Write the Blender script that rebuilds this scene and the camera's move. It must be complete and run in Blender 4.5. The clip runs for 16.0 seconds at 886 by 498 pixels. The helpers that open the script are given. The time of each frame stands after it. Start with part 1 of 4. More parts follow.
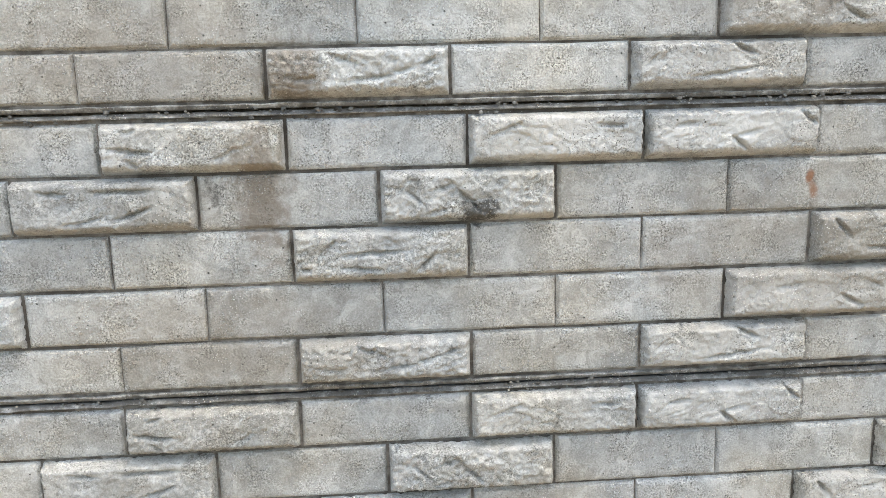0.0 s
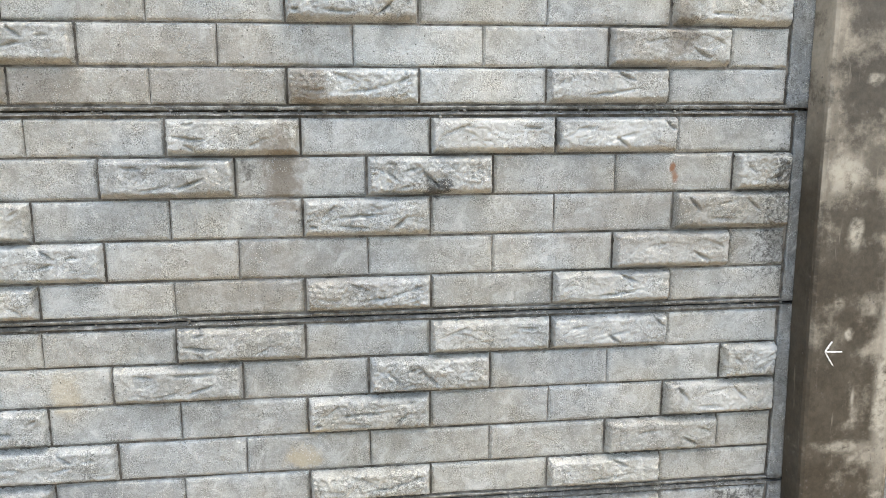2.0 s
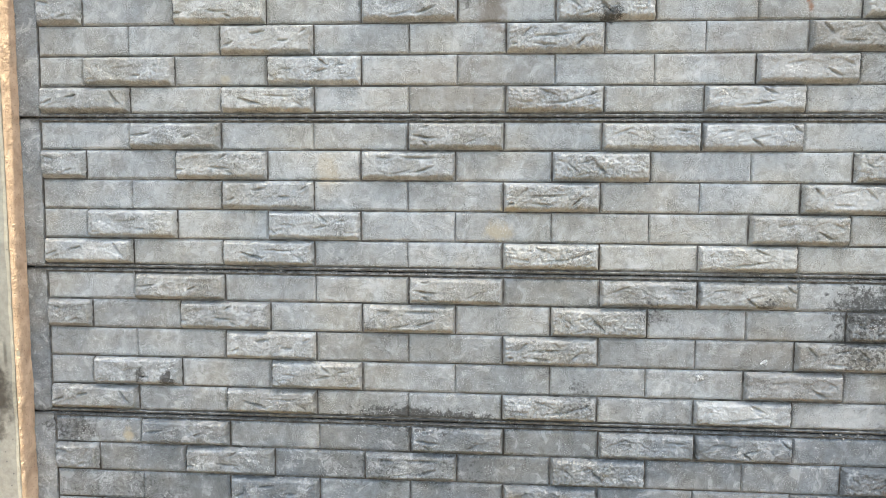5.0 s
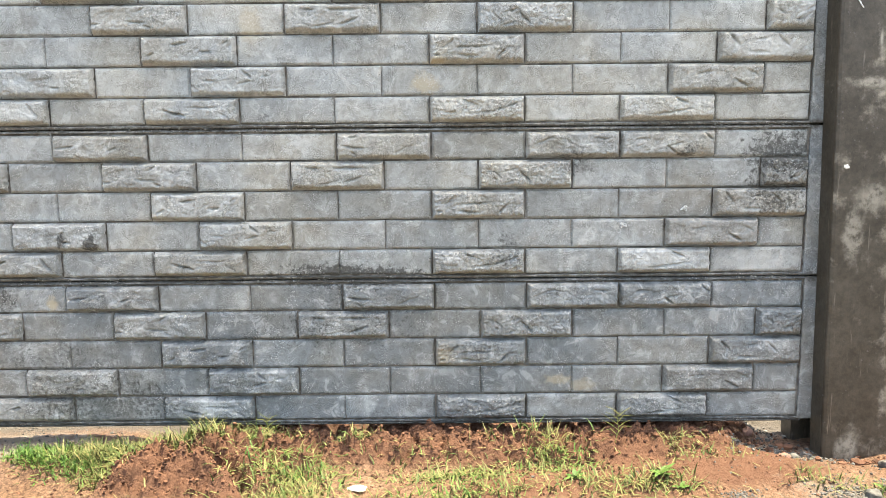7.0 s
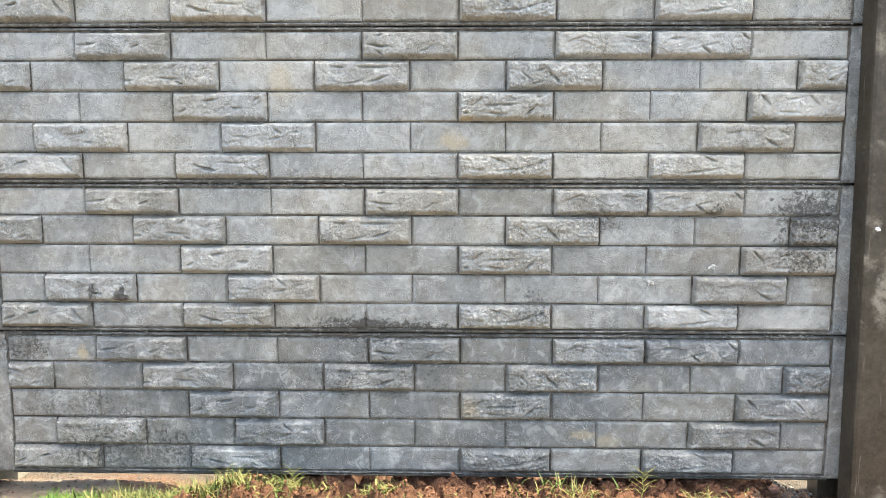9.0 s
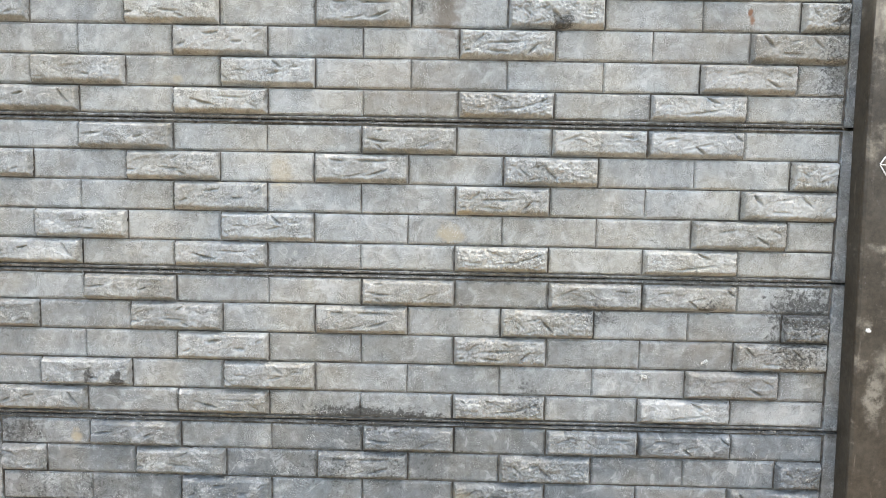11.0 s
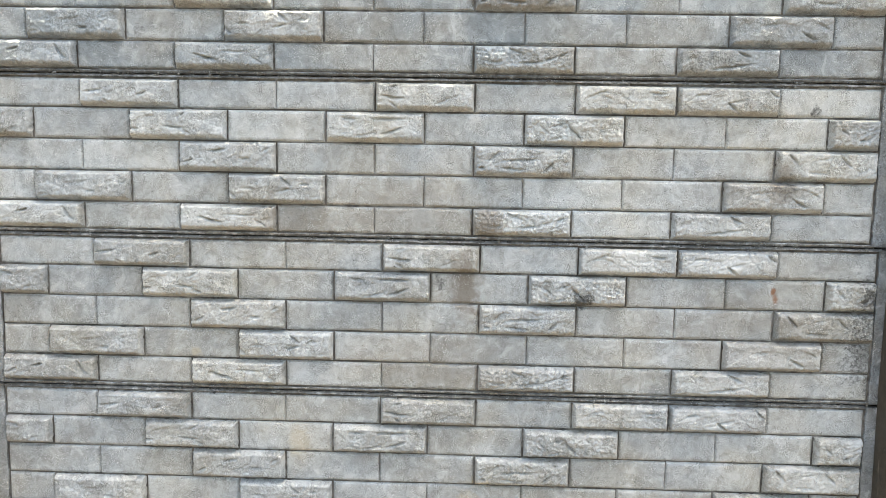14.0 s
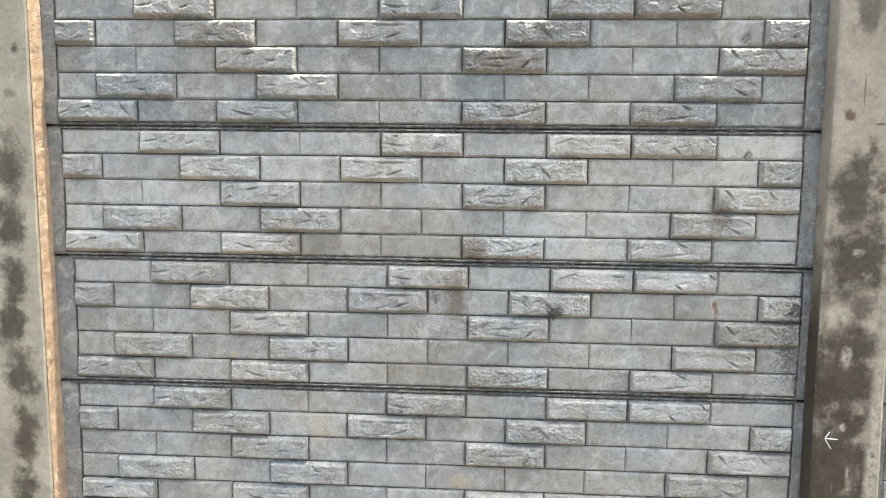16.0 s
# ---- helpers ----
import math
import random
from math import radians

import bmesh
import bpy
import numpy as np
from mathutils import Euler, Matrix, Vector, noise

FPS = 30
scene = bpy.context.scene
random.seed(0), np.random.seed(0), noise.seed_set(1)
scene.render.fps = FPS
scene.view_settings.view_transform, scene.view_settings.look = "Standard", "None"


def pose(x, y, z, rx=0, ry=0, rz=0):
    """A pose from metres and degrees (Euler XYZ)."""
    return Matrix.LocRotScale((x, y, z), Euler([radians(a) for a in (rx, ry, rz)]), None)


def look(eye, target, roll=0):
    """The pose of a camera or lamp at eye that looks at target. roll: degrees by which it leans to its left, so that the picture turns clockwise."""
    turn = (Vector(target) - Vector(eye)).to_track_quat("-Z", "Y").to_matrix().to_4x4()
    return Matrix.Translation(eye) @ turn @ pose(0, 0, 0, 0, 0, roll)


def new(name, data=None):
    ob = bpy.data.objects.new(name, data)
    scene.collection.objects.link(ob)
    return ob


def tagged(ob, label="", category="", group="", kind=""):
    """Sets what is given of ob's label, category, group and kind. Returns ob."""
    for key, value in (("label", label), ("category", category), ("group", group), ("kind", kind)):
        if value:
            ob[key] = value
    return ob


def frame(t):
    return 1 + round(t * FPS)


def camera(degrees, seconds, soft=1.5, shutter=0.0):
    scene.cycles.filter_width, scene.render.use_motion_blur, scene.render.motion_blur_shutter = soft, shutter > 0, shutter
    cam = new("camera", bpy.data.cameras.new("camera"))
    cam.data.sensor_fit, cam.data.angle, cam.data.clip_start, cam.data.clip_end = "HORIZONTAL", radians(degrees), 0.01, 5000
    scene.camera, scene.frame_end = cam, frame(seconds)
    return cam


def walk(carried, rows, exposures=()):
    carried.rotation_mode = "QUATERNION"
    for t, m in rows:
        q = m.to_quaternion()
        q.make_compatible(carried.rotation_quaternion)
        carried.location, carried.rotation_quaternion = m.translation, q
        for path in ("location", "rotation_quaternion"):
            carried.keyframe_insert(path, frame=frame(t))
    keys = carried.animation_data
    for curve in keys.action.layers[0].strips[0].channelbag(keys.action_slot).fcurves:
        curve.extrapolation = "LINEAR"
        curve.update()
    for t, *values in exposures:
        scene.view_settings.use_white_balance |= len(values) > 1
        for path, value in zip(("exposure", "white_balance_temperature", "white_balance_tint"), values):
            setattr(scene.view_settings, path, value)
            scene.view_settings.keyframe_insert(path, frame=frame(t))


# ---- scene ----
cam = camera(57.9, 16.0, soft=0.5)
PATH = [
    (0, (0.196, -0.824, 1.265), (0.318, 1.139, 0.899), -1.5),
    (0.5, (0.276, -0.839, 1.269), (0.425, 1.116, 0.879), -1.3),
    (1, (0.304, -0.879, 1.276), (0.536, 1.067, 0.877), -0.9),
    (1.5, (0.251, -0.986, 1.28), (0.523, 0.952, 0.87), -0.9),
    (2, (0.151, -1.154, 1.271), (0.391, 0.798, 0.912), -0.1),
    (2.5, (0.093, -1.281, 1.264), (0.225, 0.69, 0.953), 1.5),
    (3, (0.073, -1.378, 1.281), (0.091, 0.599, 0.975), 1.5),
    (3.5, (0.061, -1.488, 1.286), (-0.021, 0.486, 0.974), 1.2),
    (4, (0.054, -1.582, 1.224), (-0.079, 0.393, 0.933), 1.0),
    (4.5, (0.071, -1.56, 1.027), (-0.109, 0.414, 0.76), 0.5),
    (5, (0.095, -1.546, 0.856), (-0.062, 0.439, 0.665), 0.3),
    (5.2, (0.093, -1.545, 0.823), (-0.033, 0.442, 0.633), 0.4),
    (7.5, (0.115, -1.582, 0.636), (0.119, 0.396, 0.339), -0.6),
    (8, (0.113, -1.57, 0.645), (0.094, 0.411, 0.372), -0.7),
    (8.5, (0.105, -1.56, 0.703), (0.06, 0.422, 0.436), -0.1),
    (9, (0.097, -1.568, 0.75), (0.05, 0.412, 0.474), 0.0),
    (11.3, (0.092, -1.567, 0.931), (0.057, 0.424, 0.75), 1.1),
    (11.5, (0.089, -1.537, 0.975), (0.056, 0.457, 0.817), 0.9),
    (12, (0.079, -1.508, 1.13), (0.056, 0.483, 0.941), 0.5),
    (12.5, (0.066, -1.512, 1.225), (0.031, 0.474, 0.99), -0.0),
    (13, (0.065, -1.512, 1.286), (0.019, 0.469, 1.014), 0.0),
    (13.5, (0.067, -1.506, 1.367), (0.01, 0.477, 1.109), 0.9),
    (14, (0.067, -1.5, 1.421), (0.005, 0.486, 1.185), 1.0),
    (14.5, (0.066, -1.5, 1.475), (0.001, 0.486, 1.252), 1.0),
    (15, (0.078, -1.524, 1.505), (0.001, 0.464, 1.306), 0.6),
    (15.5, (0.116, -1.651, 1.504), (0.021, 0.336, 1.299), 0.5),
    (16, (0.148, -1.797, 1.505), (0.02, 0.185, 1.268), 0.6),
]
walk(cam, [(t, look(eye, target, roll)) for t, eye, target, roll in PATH], exposures=[(0, 2.27, 7650, 3), (1.5, 2.37, 7650, 2.5), (2.5, 2.33, 7300, 2), (5, 2.37, 7200, 1.5), (7.5, 2.35, 7250, 2.5), (9, 2.38, 7250, 3), (11.5, 2.41, 7300, 2), (12.5, 2.29, 7350, 1.5), (14.5, 2.23, 7330, 2), (15, 2.14, 7330, 2), (16, 2.10, 7330, 2.5)])

# ---- daylight ----
TO_SUN = Vector((0.22, 0.017, 1.0)).normalized()
world = bpy.data.worlds.new("sky")
scene.world = world
world.use_nodes = True
wn = world.node_tree.nodes
sky = wn.new("ShaderNodeTexSky")
sky.sky_type, sky.sun_disc = "NISHITA", False
sky.sun_elevation = math.asin(TO_SUN.z)
sky.sun_rotation = math.atan2(TO_SUN.x, TO_SUN.y)
sky.air_density, sky.dust_density, sky.ozone_density = 0.8, 4.0, 1.0
wn["Background"].inputs["Strength"].default_value = 0.15
world.node_tree.links.new(sky.outputs["Color"], wn["Background"].inputs["Color"])
sun = new("sun", bpy.data.lights.new("sun", "SUN"))
sun.data.energy, sun.data.angle, sun.data.color = 3.2, radians(0.53), (1.0, 0.93, 0.82)
sun.matrix_world = look(TO_SUN * 30, (0, 0, 0))

# ---- measures of the wall ----
BRICK, COURSE, LIFT = 0.1848, 0.0588, 0.300      # brick length, course height, panel height
FOOT = 0.060                                    # underside of the lowest panel
SHIFT = (0.002, -0.002, -0.004, -0.002, -0.018, -0.022) # how far each panel slid along the wall, from the foot up
BAY = 1.87                                      # from post to post
POST_R, POST_L = 0.849, -0.881                    # post faces that close the bay


def spot(panel, row, h, dx=0.0):
    """World x, z of half-brick h in course row (from the top) of a panel (1 at the foot)."""
    return (h - 9) * BRICK / 2 + SHIFT[panel - 1] + dx, FOOT + LIFT * (panel - 1) + 0.0015 + (5.5 - row) * COURSE


# ---- materials ----
def material(name):
    m = bpy.data.materials.new(name)
    m.use_nodes = True
    return m, m.node_tree, m.node_tree.nodes["Principled BSDF"]


def node(tree, kind, **values):
    n = tree.nodes.new(kind)
    for key, value in values.items():
        if key in n.inputs:
            n.inputs[key].default_value = value
    return n


def math_node(tree, op, a, b=None, clamp=False):
    n = tree.nodes.new("ShaderNodeMath")
    n.operation, n.use_clamp = op, clamp
    for k, v in enumerate((a, b)):
        if v is None:
            continue
        if isinstance(v, (int, float)):
            n.inputs[k].default_value = v
        else:
            tree.links.new(v, n.inputs[k])
    return n.outputs[0]


def noise_node(tree, vec, scale, detail=3.0, rough=0.55):
    n = node(tree, "ShaderNodeTexNoise", Scale=scale, Detail=detail, Roughness=rough)
    tree.links.new(vec, n.inputs["Vector"])
    return n.outputs["Fac"]


def span(tree, fac, a, b, lo=0.0, hi=1.0):
    n = tree.nodes.new("ShaderNodeMapRange")
    n.interpolation_type = "SMOOTHSTEP"
    for k, v in zip(("From Min", "From Max", "To Min", "To Max"), (a, b, lo, hi)):
        n.inputs[k].default_value = v
    tree.links.new(fac, n.inputs["Value"])
    return n.outputs[0]


def mix(tree, fac, a, b, blend="MIX"):
    n = tree.nodes.new("ShaderNodeMix")
    n.data_type, n.blend_type = "RGBA", blend
    for socket, v in ((n.inputs[0], fac), (n.inputs[6], a), (n.inputs[7], b)):
        if isinstance(v, tuple):
            socket.default_value = (*v, 1.0)
        elif isinstance(v, (int, float)):
            socket.default_value = v
        else:
            tree.links.new(v, socket)
    return n.outputs[2]


def place(tree):
    return tree.nodes.new("ShaderNodeNewGeometry").outputs["Position"]


def stain_group():
    """Mask of one ragged stain round (x, z) with half sizes rx, rz."""
    g = bpy.data.node_groups.new("stain", "ShaderNodeTree")
    for name in ("px", "pz", "rag", "x", "z", "rx", "rz", "amount"):
        g.interface.new_socket(name, in_out="INPUT", socket_type="NodeSocketFloat")
    g.interface.new_socket("mask", in_out="OUTPUT", socket_type="NodeSocketFloat")
    a, b = g.nodes.new("NodeGroupInput").outputs, g.nodes.new("NodeGroupOutput")
    u = math_node(g, "DIVIDE", math_node(g, "SUBTRACT", a["px"], a["x"]), a["rx"])
    v = math_node(g, "DIVIDE", math_node(g, "SUBTRACT", a["pz"], a["z"]), a["rz"])
    r = math_node(g, "SQRT", math_node(g, "ADD", math_node(g, "MULTIPLY", u, u), math_node(g, "MULTIPLY", v, v)))
    edge = math_node(g, "ADD", r, a["rag"])
    out = math_node(g, "MULTIPLY", span(g, edge, 1.25, 0.40), a["amount"])
    g.links.new(out, b.inputs[0])
    return g


STAIN = stain_group()


def stains(tree, pos, rag, rows):
    """The strongest of several stains, rows of (x, z, rx, rz, amount)."""
    sep = tree.nodes.new("ShaderNodeSeparateXYZ")
    tree.links.new(pos, sep.inputs[0])
    total = None
    for x, z, rx, rz, amount in rows:
        n = tree.nodes.new("ShaderNodeGroup")
        n.node_tree = STAIN
        for k, v in zip(("x", "z", "rx", "rz", "amount"), (x, z, rx, rz, amount)):
            n.inputs[k].default_value = v
        tree.links.new(sep.outputs["X"], n.inputs["px"])
        tree.links.new(sep.outputs["Z"], n.inputs["pz"])
        tree.links.new(rag, n.inputs["rag"])
        total = n.outputs[0] if total is None else math_node(tree, "MAXIMUM", total, n.outputs[0])
    return total


DARK = [
    (*spot(4, 2.3, 12.1), 0.022, 0.017, 0.75), (*spot(4, 3.2, 17.8), 0.045, 0.15, 0.42),
    (*spot(4, 2.0, 17.8), 0.025, 0.03, 0.6), (*spot(5, 3.6, 16.1), 0.03, 0.045, 0.25),
    (*spot(5, 1.3, 16.7), 0.012, 0.014, 0.55), (*spot(6, 2.2, 16.6), 0.016, 0.02, 0.45),
    (*spot(2, 1.4, 17.4), 0.08, 0.055, 0.62), (*spot(2, 2.6, 17.3), 0.08, 0.055, 0.48),
    (*spot(2, 4.2, 2.7), 0.018, 0.018, 0.85), (*spot(2, 4.1, 2.1), 0.012, 0.016, 0.55),
    (*spot(2, 5.4, 8.2), 0.17, 0.028, 0.75), (*spot(2, 1.6, 13.0), 0.05, 0.03, 0.45), (*spot(2, 4.6, 11.6), 0.05, 0.05, 0.35), (*spot(1, 2.0, 8.0), 0.25, 0.06, 0.3), (*spot(1, 4.6, 2.6), 0.2, 0.06, 0.4), (*spot(2, 1.3, 15.4), 0.02, 0.016, 0.55),
    (*spot(1, 1.0, 0.4), 0.07, 0.03, 0.5), (*spot(1, 3.2, 1.5), 0.16, 0.05, 0.35),
    (*spot(4, 1.8, 9.2), 0.012, 0.02, 0.45), (*spot(2, 2.2, 7.2), 0.02, 0.02, 0.4),
    (*spot(6, 4.2, 3.3), 0.02, 0.012, 0.4), (*spot(3, 5.2, 6.5), 0.03, 0.012, 0.35),
]
BROWN = [
    (*spot(4, 1.9, 9.7), 0.030, 0.075, 0.75), (*spot(5, 5.0, 10.3), 0.035, 0.04, 0.7),
    (*spot(5, 4.6, 8.6), 0.13, 0.07, 0.30), (*spot(6, 3.0, 10.9), 0.10, 0.028, 0.7),
    (*spot(5, 5.0, 6.3), 0.10, 0.035, 0.45), (*spot(4, 4.5, 9.3), 0.20, 0.06, 0.3),
    (*spot(5, 4.0, 15.0), 0.09, 0.05, 0.3), (*spot(6, 2.0, 4.2), 0.07, 0.02, 0.4),
    (*spot(2, 3.5, 15.8), 0.16, 0.08, 0.3), (*spot(5, 3.6, 16.1), 0.03, 0.05, 0.6), (*spot(4, 3.4, 15.5), 0.16, 0.09, 0.3),
]
RUST = [(*spot(4, 2.1, 16.0), 0.006, 0.011, 0.75), (*spot(4, 1.85, 15.95), 0.005, 0.007, 0.9)]
OCHRE = [(*spot(3, 4.1, 9.9), 0.030, 0.020, 0.6), (*spot(3, 3.4, 10.1), 0.022, 0.010, 0.6), (*spot(2, 5.4, 5.2), 0.03, 0.012, 0.5),
         (*spot(3, 2.2, 6.3), 0.025, 0.035, 0.4), (*spot(4, 4.3, 4.1), 0.012, 0.010, 0.5), (*spot(1, 3.0, 10.2), 0.02, 0.02, 0.4), (*spot(1, 4.2, 13.2), 0.03, 0.015, 0.4), (*spot(1, 1.2, 1.7), 0.012, 0.016, 0.7), (*spot(1, 4.0, 12.7), 0.03, 0.012, 0.5)]
PALE = [(*spot(3, 3, 17), 0.085, 0.026, 0.6), (*spot(2, 4.8, 15), 0.085, 0.02, 0.5), (*spot(2, 5, 17), 0.085, 0.028, 0.45), (*spot(4, 1, 13), 0.09, 0.028, 0.5),
        (*spot(4, 1, 15), 0.09, 0.028, 0.55), (*spot(3, 1, 15), 0.09, 0.028, 0.35), (*spot(4, 5, 15), 0.085, 0.026, 0.4), (*spot(4, 4, 15.8), 0.08, 0.022, 0.35),
        (*spot(5, 5, 14.8), 0.08, 0.025, 0.35), (*spot(4, 3, 5), 0.09, 0.028, 0.3), (*spot(6, 4, 6), 0.05, 0.025, 0.4), (*spot(3, 5, 1.3), 0.06, 0.025, 0.35)]


def dots(tree, pos, scale, outer, inner):
    """Mask of scattered round specks."""
    cell = node(tree, "ShaderNodeTexVoronoi", Scale=scale, Randomness=1.0)
    tree.links.new(pos, cell.inputs["Vector"])
    return span(tree, cell.outputs["Distance"], outer, inner)


def near(rows, levels):
    """The stains that lie on the given panels."""
    lo, hi = FOOT + LIFT * (levels[0] - 1) - 0.02, FOOT + LIFT * levels[-1] + 0.02
    return [r for r in rows if lo <= r[1] <= hi] or [(9.0, 9.0, 0.01, 0.01, 0.0)]


def cast_concrete(name, grey, warm, cool, levels):
    """Weathered moulded concrete: cloudy grey with laitance, open-grained patches, pits, lime bloom and dirt."""
    m, t, b = material(name)
    pos = place(t)
    info = t.nodes.new("ShaderNodeObjectInfo").outputs["Random"]
    big = noise_node(t, pos, 3.6, 3.0)
    mid = noise_node(t, pos, 17.0, 5.0, 0.6)
    fine = noise_node(t, pos, 120.0, 4.0, 0.65)
    grit = noise_node(t, pos, 480.0, 3.0, 0.7)
    col = mix(t, span(t, big, 0.42, 0.58), cool, warm)
    col = mix(t, span(t, mid, 0.35, 0.65, 0.05, 0.60), col, grey)
    col = mix(t, 1.0, col, mix(t, span(t, info, 0.0, 1.0), (0.88, 0.88, 0.875), (1.11, 1.11, 1.105)), "MULTIPLY")
    # lime bloom and dull patches
    smear = node(t, "ShaderNodeTexNoise", Scale=15.0, Detail=5.0, Roughness=0.6, Distortion=0.5)
    t.links.new(pos, smear.inputs["Vector"])
    bloom = smear.outputs["Fac"]
    col = mix(t, span(t, bloom, 0.52, 0.72, 0.0, 0.38), col, (0.58, 0.59, 0.585))
    col = mix(t, span(t, bloom, 0.47, 0.32, 0.0, 0.34), col, (0.215, 0.205, 0.18))
    col = mix(t, 1.0, col, mix(t, span(t, fine, 0.32, 0.68), (0.90, 0.90, 0.895), (1.09, 1.09, 1.09)), "MULTIPLY")
    # open-grained patches: the sand shows as pale and dark grains, the rest is smooth
    open_grain = span(t, noise_node(t, pos, 26.0, 5.0, 0.68), 0.45, 0.62)
    col = mix(t, math_node(t, "ADD", math_node(t, "MULTIPLY", open_grain, 0.7), 0.3), col,
              mix(t, 1.0, col, mix(t, span(t, grit, 0.38, 0.62), (0.60, 0.595, 0.58), (1.36, 1.36, 1.35)), "MULTIPLY"))
    # trowelled film: crisp-edged lighter and darker patches
    film = node(t, "ShaderNodeTexNoise", Scale=34.0, Detail=7.0, Roughness=0.60, Distortion=0.9)
    t.links.new(pos, film.inputs["Vector"])
    col = mix(t, 1.0, col, mix(t, span(t, film.outputs["Fac"], 0.42, 0.50), (0.88, 0.875, 0.865), (1.04, 1.04, 1.04)), "MULTIPLY")
    col = mix(t, span(t, film.outputs["Fac"], 0.57, 0.62, 0.0, 0.30), col, (0.60, 0.60, 0.58))
    # short smeared streaks, stretched along the courses
    flow = t.nodes.new("ShaderNodeMapping")
    flow.inputs["Scale"].default_value = (0.35, 1.0, 1.0)
    t.links.new(pos, flow.inputs["Vector"])
    streak = noise_node(t, flow.outputs[0], 70.0, 5.0, 0.6)
    col = mix(t, span(t, streak, 0.62, 0.72, 0.0, 0.30), col, (0.23, 0.225, 0.205))
    # rings left by bubbles in the mould
    bubble = node(t, "ShaderNodeTexVoronoi", Scale=42.0, Randomness=1.0)
    t.links.new(pos, bubble.inputs["Vector"])
    rim = math_node(t, "ABSOLUTE", math_node(t, "SUBTRACT", math_node(t, "ADD", bubble.outputs["Distance"], math_node(t, "MULTIPLY", fine, 0.12)), 0.36))
    rim = math_node(t, "MULTIPLY", span(t, rim, 0.045, 0.01), span(t, noise_node(t, pos, 6.0, 3.0), 0.56, 0.66, 0.0, 0.38))
    col = mix(t, rim, col, (0.62, 0.61, 0.57))
    rag = math_node(t, "MULTIPLY", math_node(t, "SUBTRACT", noise_node(t, pos, 55.0, 5.0, 0.7), 0.5), 2.4)
    col = mix(t, stains(t, pos, rag, near(BROWN, levels)), col, (0.165, 0.135, 0.102))
    col = mix(t, stains(t, pos, rag, near(PALE, levels)), col, (0.58, 0.575, 0.545))
    col = mix(t, stains(t, pos, rag, near(OCHRE, levels)), col, (0.46, 0.38, 0.25))
    col = mix(t, stains(t, pos, rag, near(RUST, levels)), col, (0.24, 0.11, 0.055))
    # black lichen in specks, thick in the stains and thin elsewhere
    speck = noise_node(t, pos, 150.0, 5.0, 0.75)
    where = math_node(t, "ADD", math_node(t, "MULTIPLY", stains(t, pos, rag, near(DARK, levels)), 0.62), span(t, noise_node(t, pos, 5.5, 5.0, 0.7), 0.48, 0.70, 0.0, 0.08))
    lichen = span(t, math_node(t, "ADD", speck, math_node(t, "MULTIPLY", where, 0.80)), 0.60, 0.86, 0.0, 0.85)
    spots = node(t, "ShaderNodeTexVoronoi", Scale=230.0, Randomness=1.0)
    t.links.new(pos, spots.inputs["Vector"])
    ring = math_node(t, "SUBTRACT", math_node(t, "MULTIPLY", where, 0.85), spots.outputs["Distance"])
    lichen = math_node(t, "MAXIMUM", lichen, span(t, ring, -0.05, 0.03, 0.0, 0.40))
    col = mix(t, lichen, col, (0.042, 0.040, 0.035))
    # soot and lichen along the panel joints
    sep = t.nodes.new("ShaderNodeSeparateXYZ")
    t.links.new(pos, sep.inputs[0])
    turn = math_node(t, "FRACT", math_node(t, "DIVIDE", math_node(t, "SUBTRACT", sep.outputs["Z"], FOOT - LIFT / 2), LIFT))
    off = math_node(t, "ABSOLUTE", math_node(t, "SUBTRACT", turn, 0.5))
    soot = span(t, math_node(t, "ADD", off, math_node(t, "MULTIPLY", rag, 0.05)), 0.046, 0.0, 0.0, 0.84)
    col = mix(t, soot, col, (0.058, 0.054, 0.047))
    # pin holes in clusters, a few large ones, and pale grains of sand
    hole = math_node(t, "MULTIPLY", dots(t, pos, 330.0, 0.24, 0.14), open_grain)
    hole = math_node(t, "MAXIMUM", hole, math_node(t, "MULTIPLY", dots(t, pos, 210.0, 0.15, 0.09), span(t, noise_node(t, pos, 13.0, 3.0), 0.44, 0.58)))
    hole = math_node(t, "MAXIMUM", hole, dots(t, pos, 60.0, 0.070, 0.045))
    sand = math_node(t, "MULTIPLY", dots(t, pos, 330.0, 0.32, 0.18), span(t, noise_node(t, pos, 19.0, 4.0, 0.65), 0.48, 0.62))
    col = mix(t, math_node(t, "MULTIPLY", hole, 0.82), col, (0.065, 0.062, 0.055))
    col = mix(t, math_node(t, "MULTIPLY", sand, 0.7), col, (0.80, 0.795, 0.77))
    t.links.new(col, b.inputs["Base Color"])
    b.inputs["Roughness"].default_value = 0.78
    b.inputs["Specular IOR Level"].default_value = 0.4
    height = math_node(t, "SUBTRACT", math_node(t, "ADD", math_node(t, "MULTIPLY", fine, 0.45), math_node(t, "MULTIPLY", math_node(t, "MULTIPLY", grit, open_grain), 0.32)), math_node(t, "MULTIPLY", hole, 0.9))
    height = math_node(t, "ADD", math_node(t, "ADD", height, math_node(t, "MULTIPLY", sand, 0.6)), math_node(t, "MULTIPLY", mid, 1.2))
    height = math_node(t, "ADD", height, math_node(t, "MULTIPLY", film.outputs["Fac"], 0.7))
    bump = node(t, "ShaderNodeBump", Strength=1.0, Distance=0.0030)
    t.links.new(height, bump.inputs["Height"])
    t.links.new(bump.outputs[0], b.inputs["Normal"])
    return m


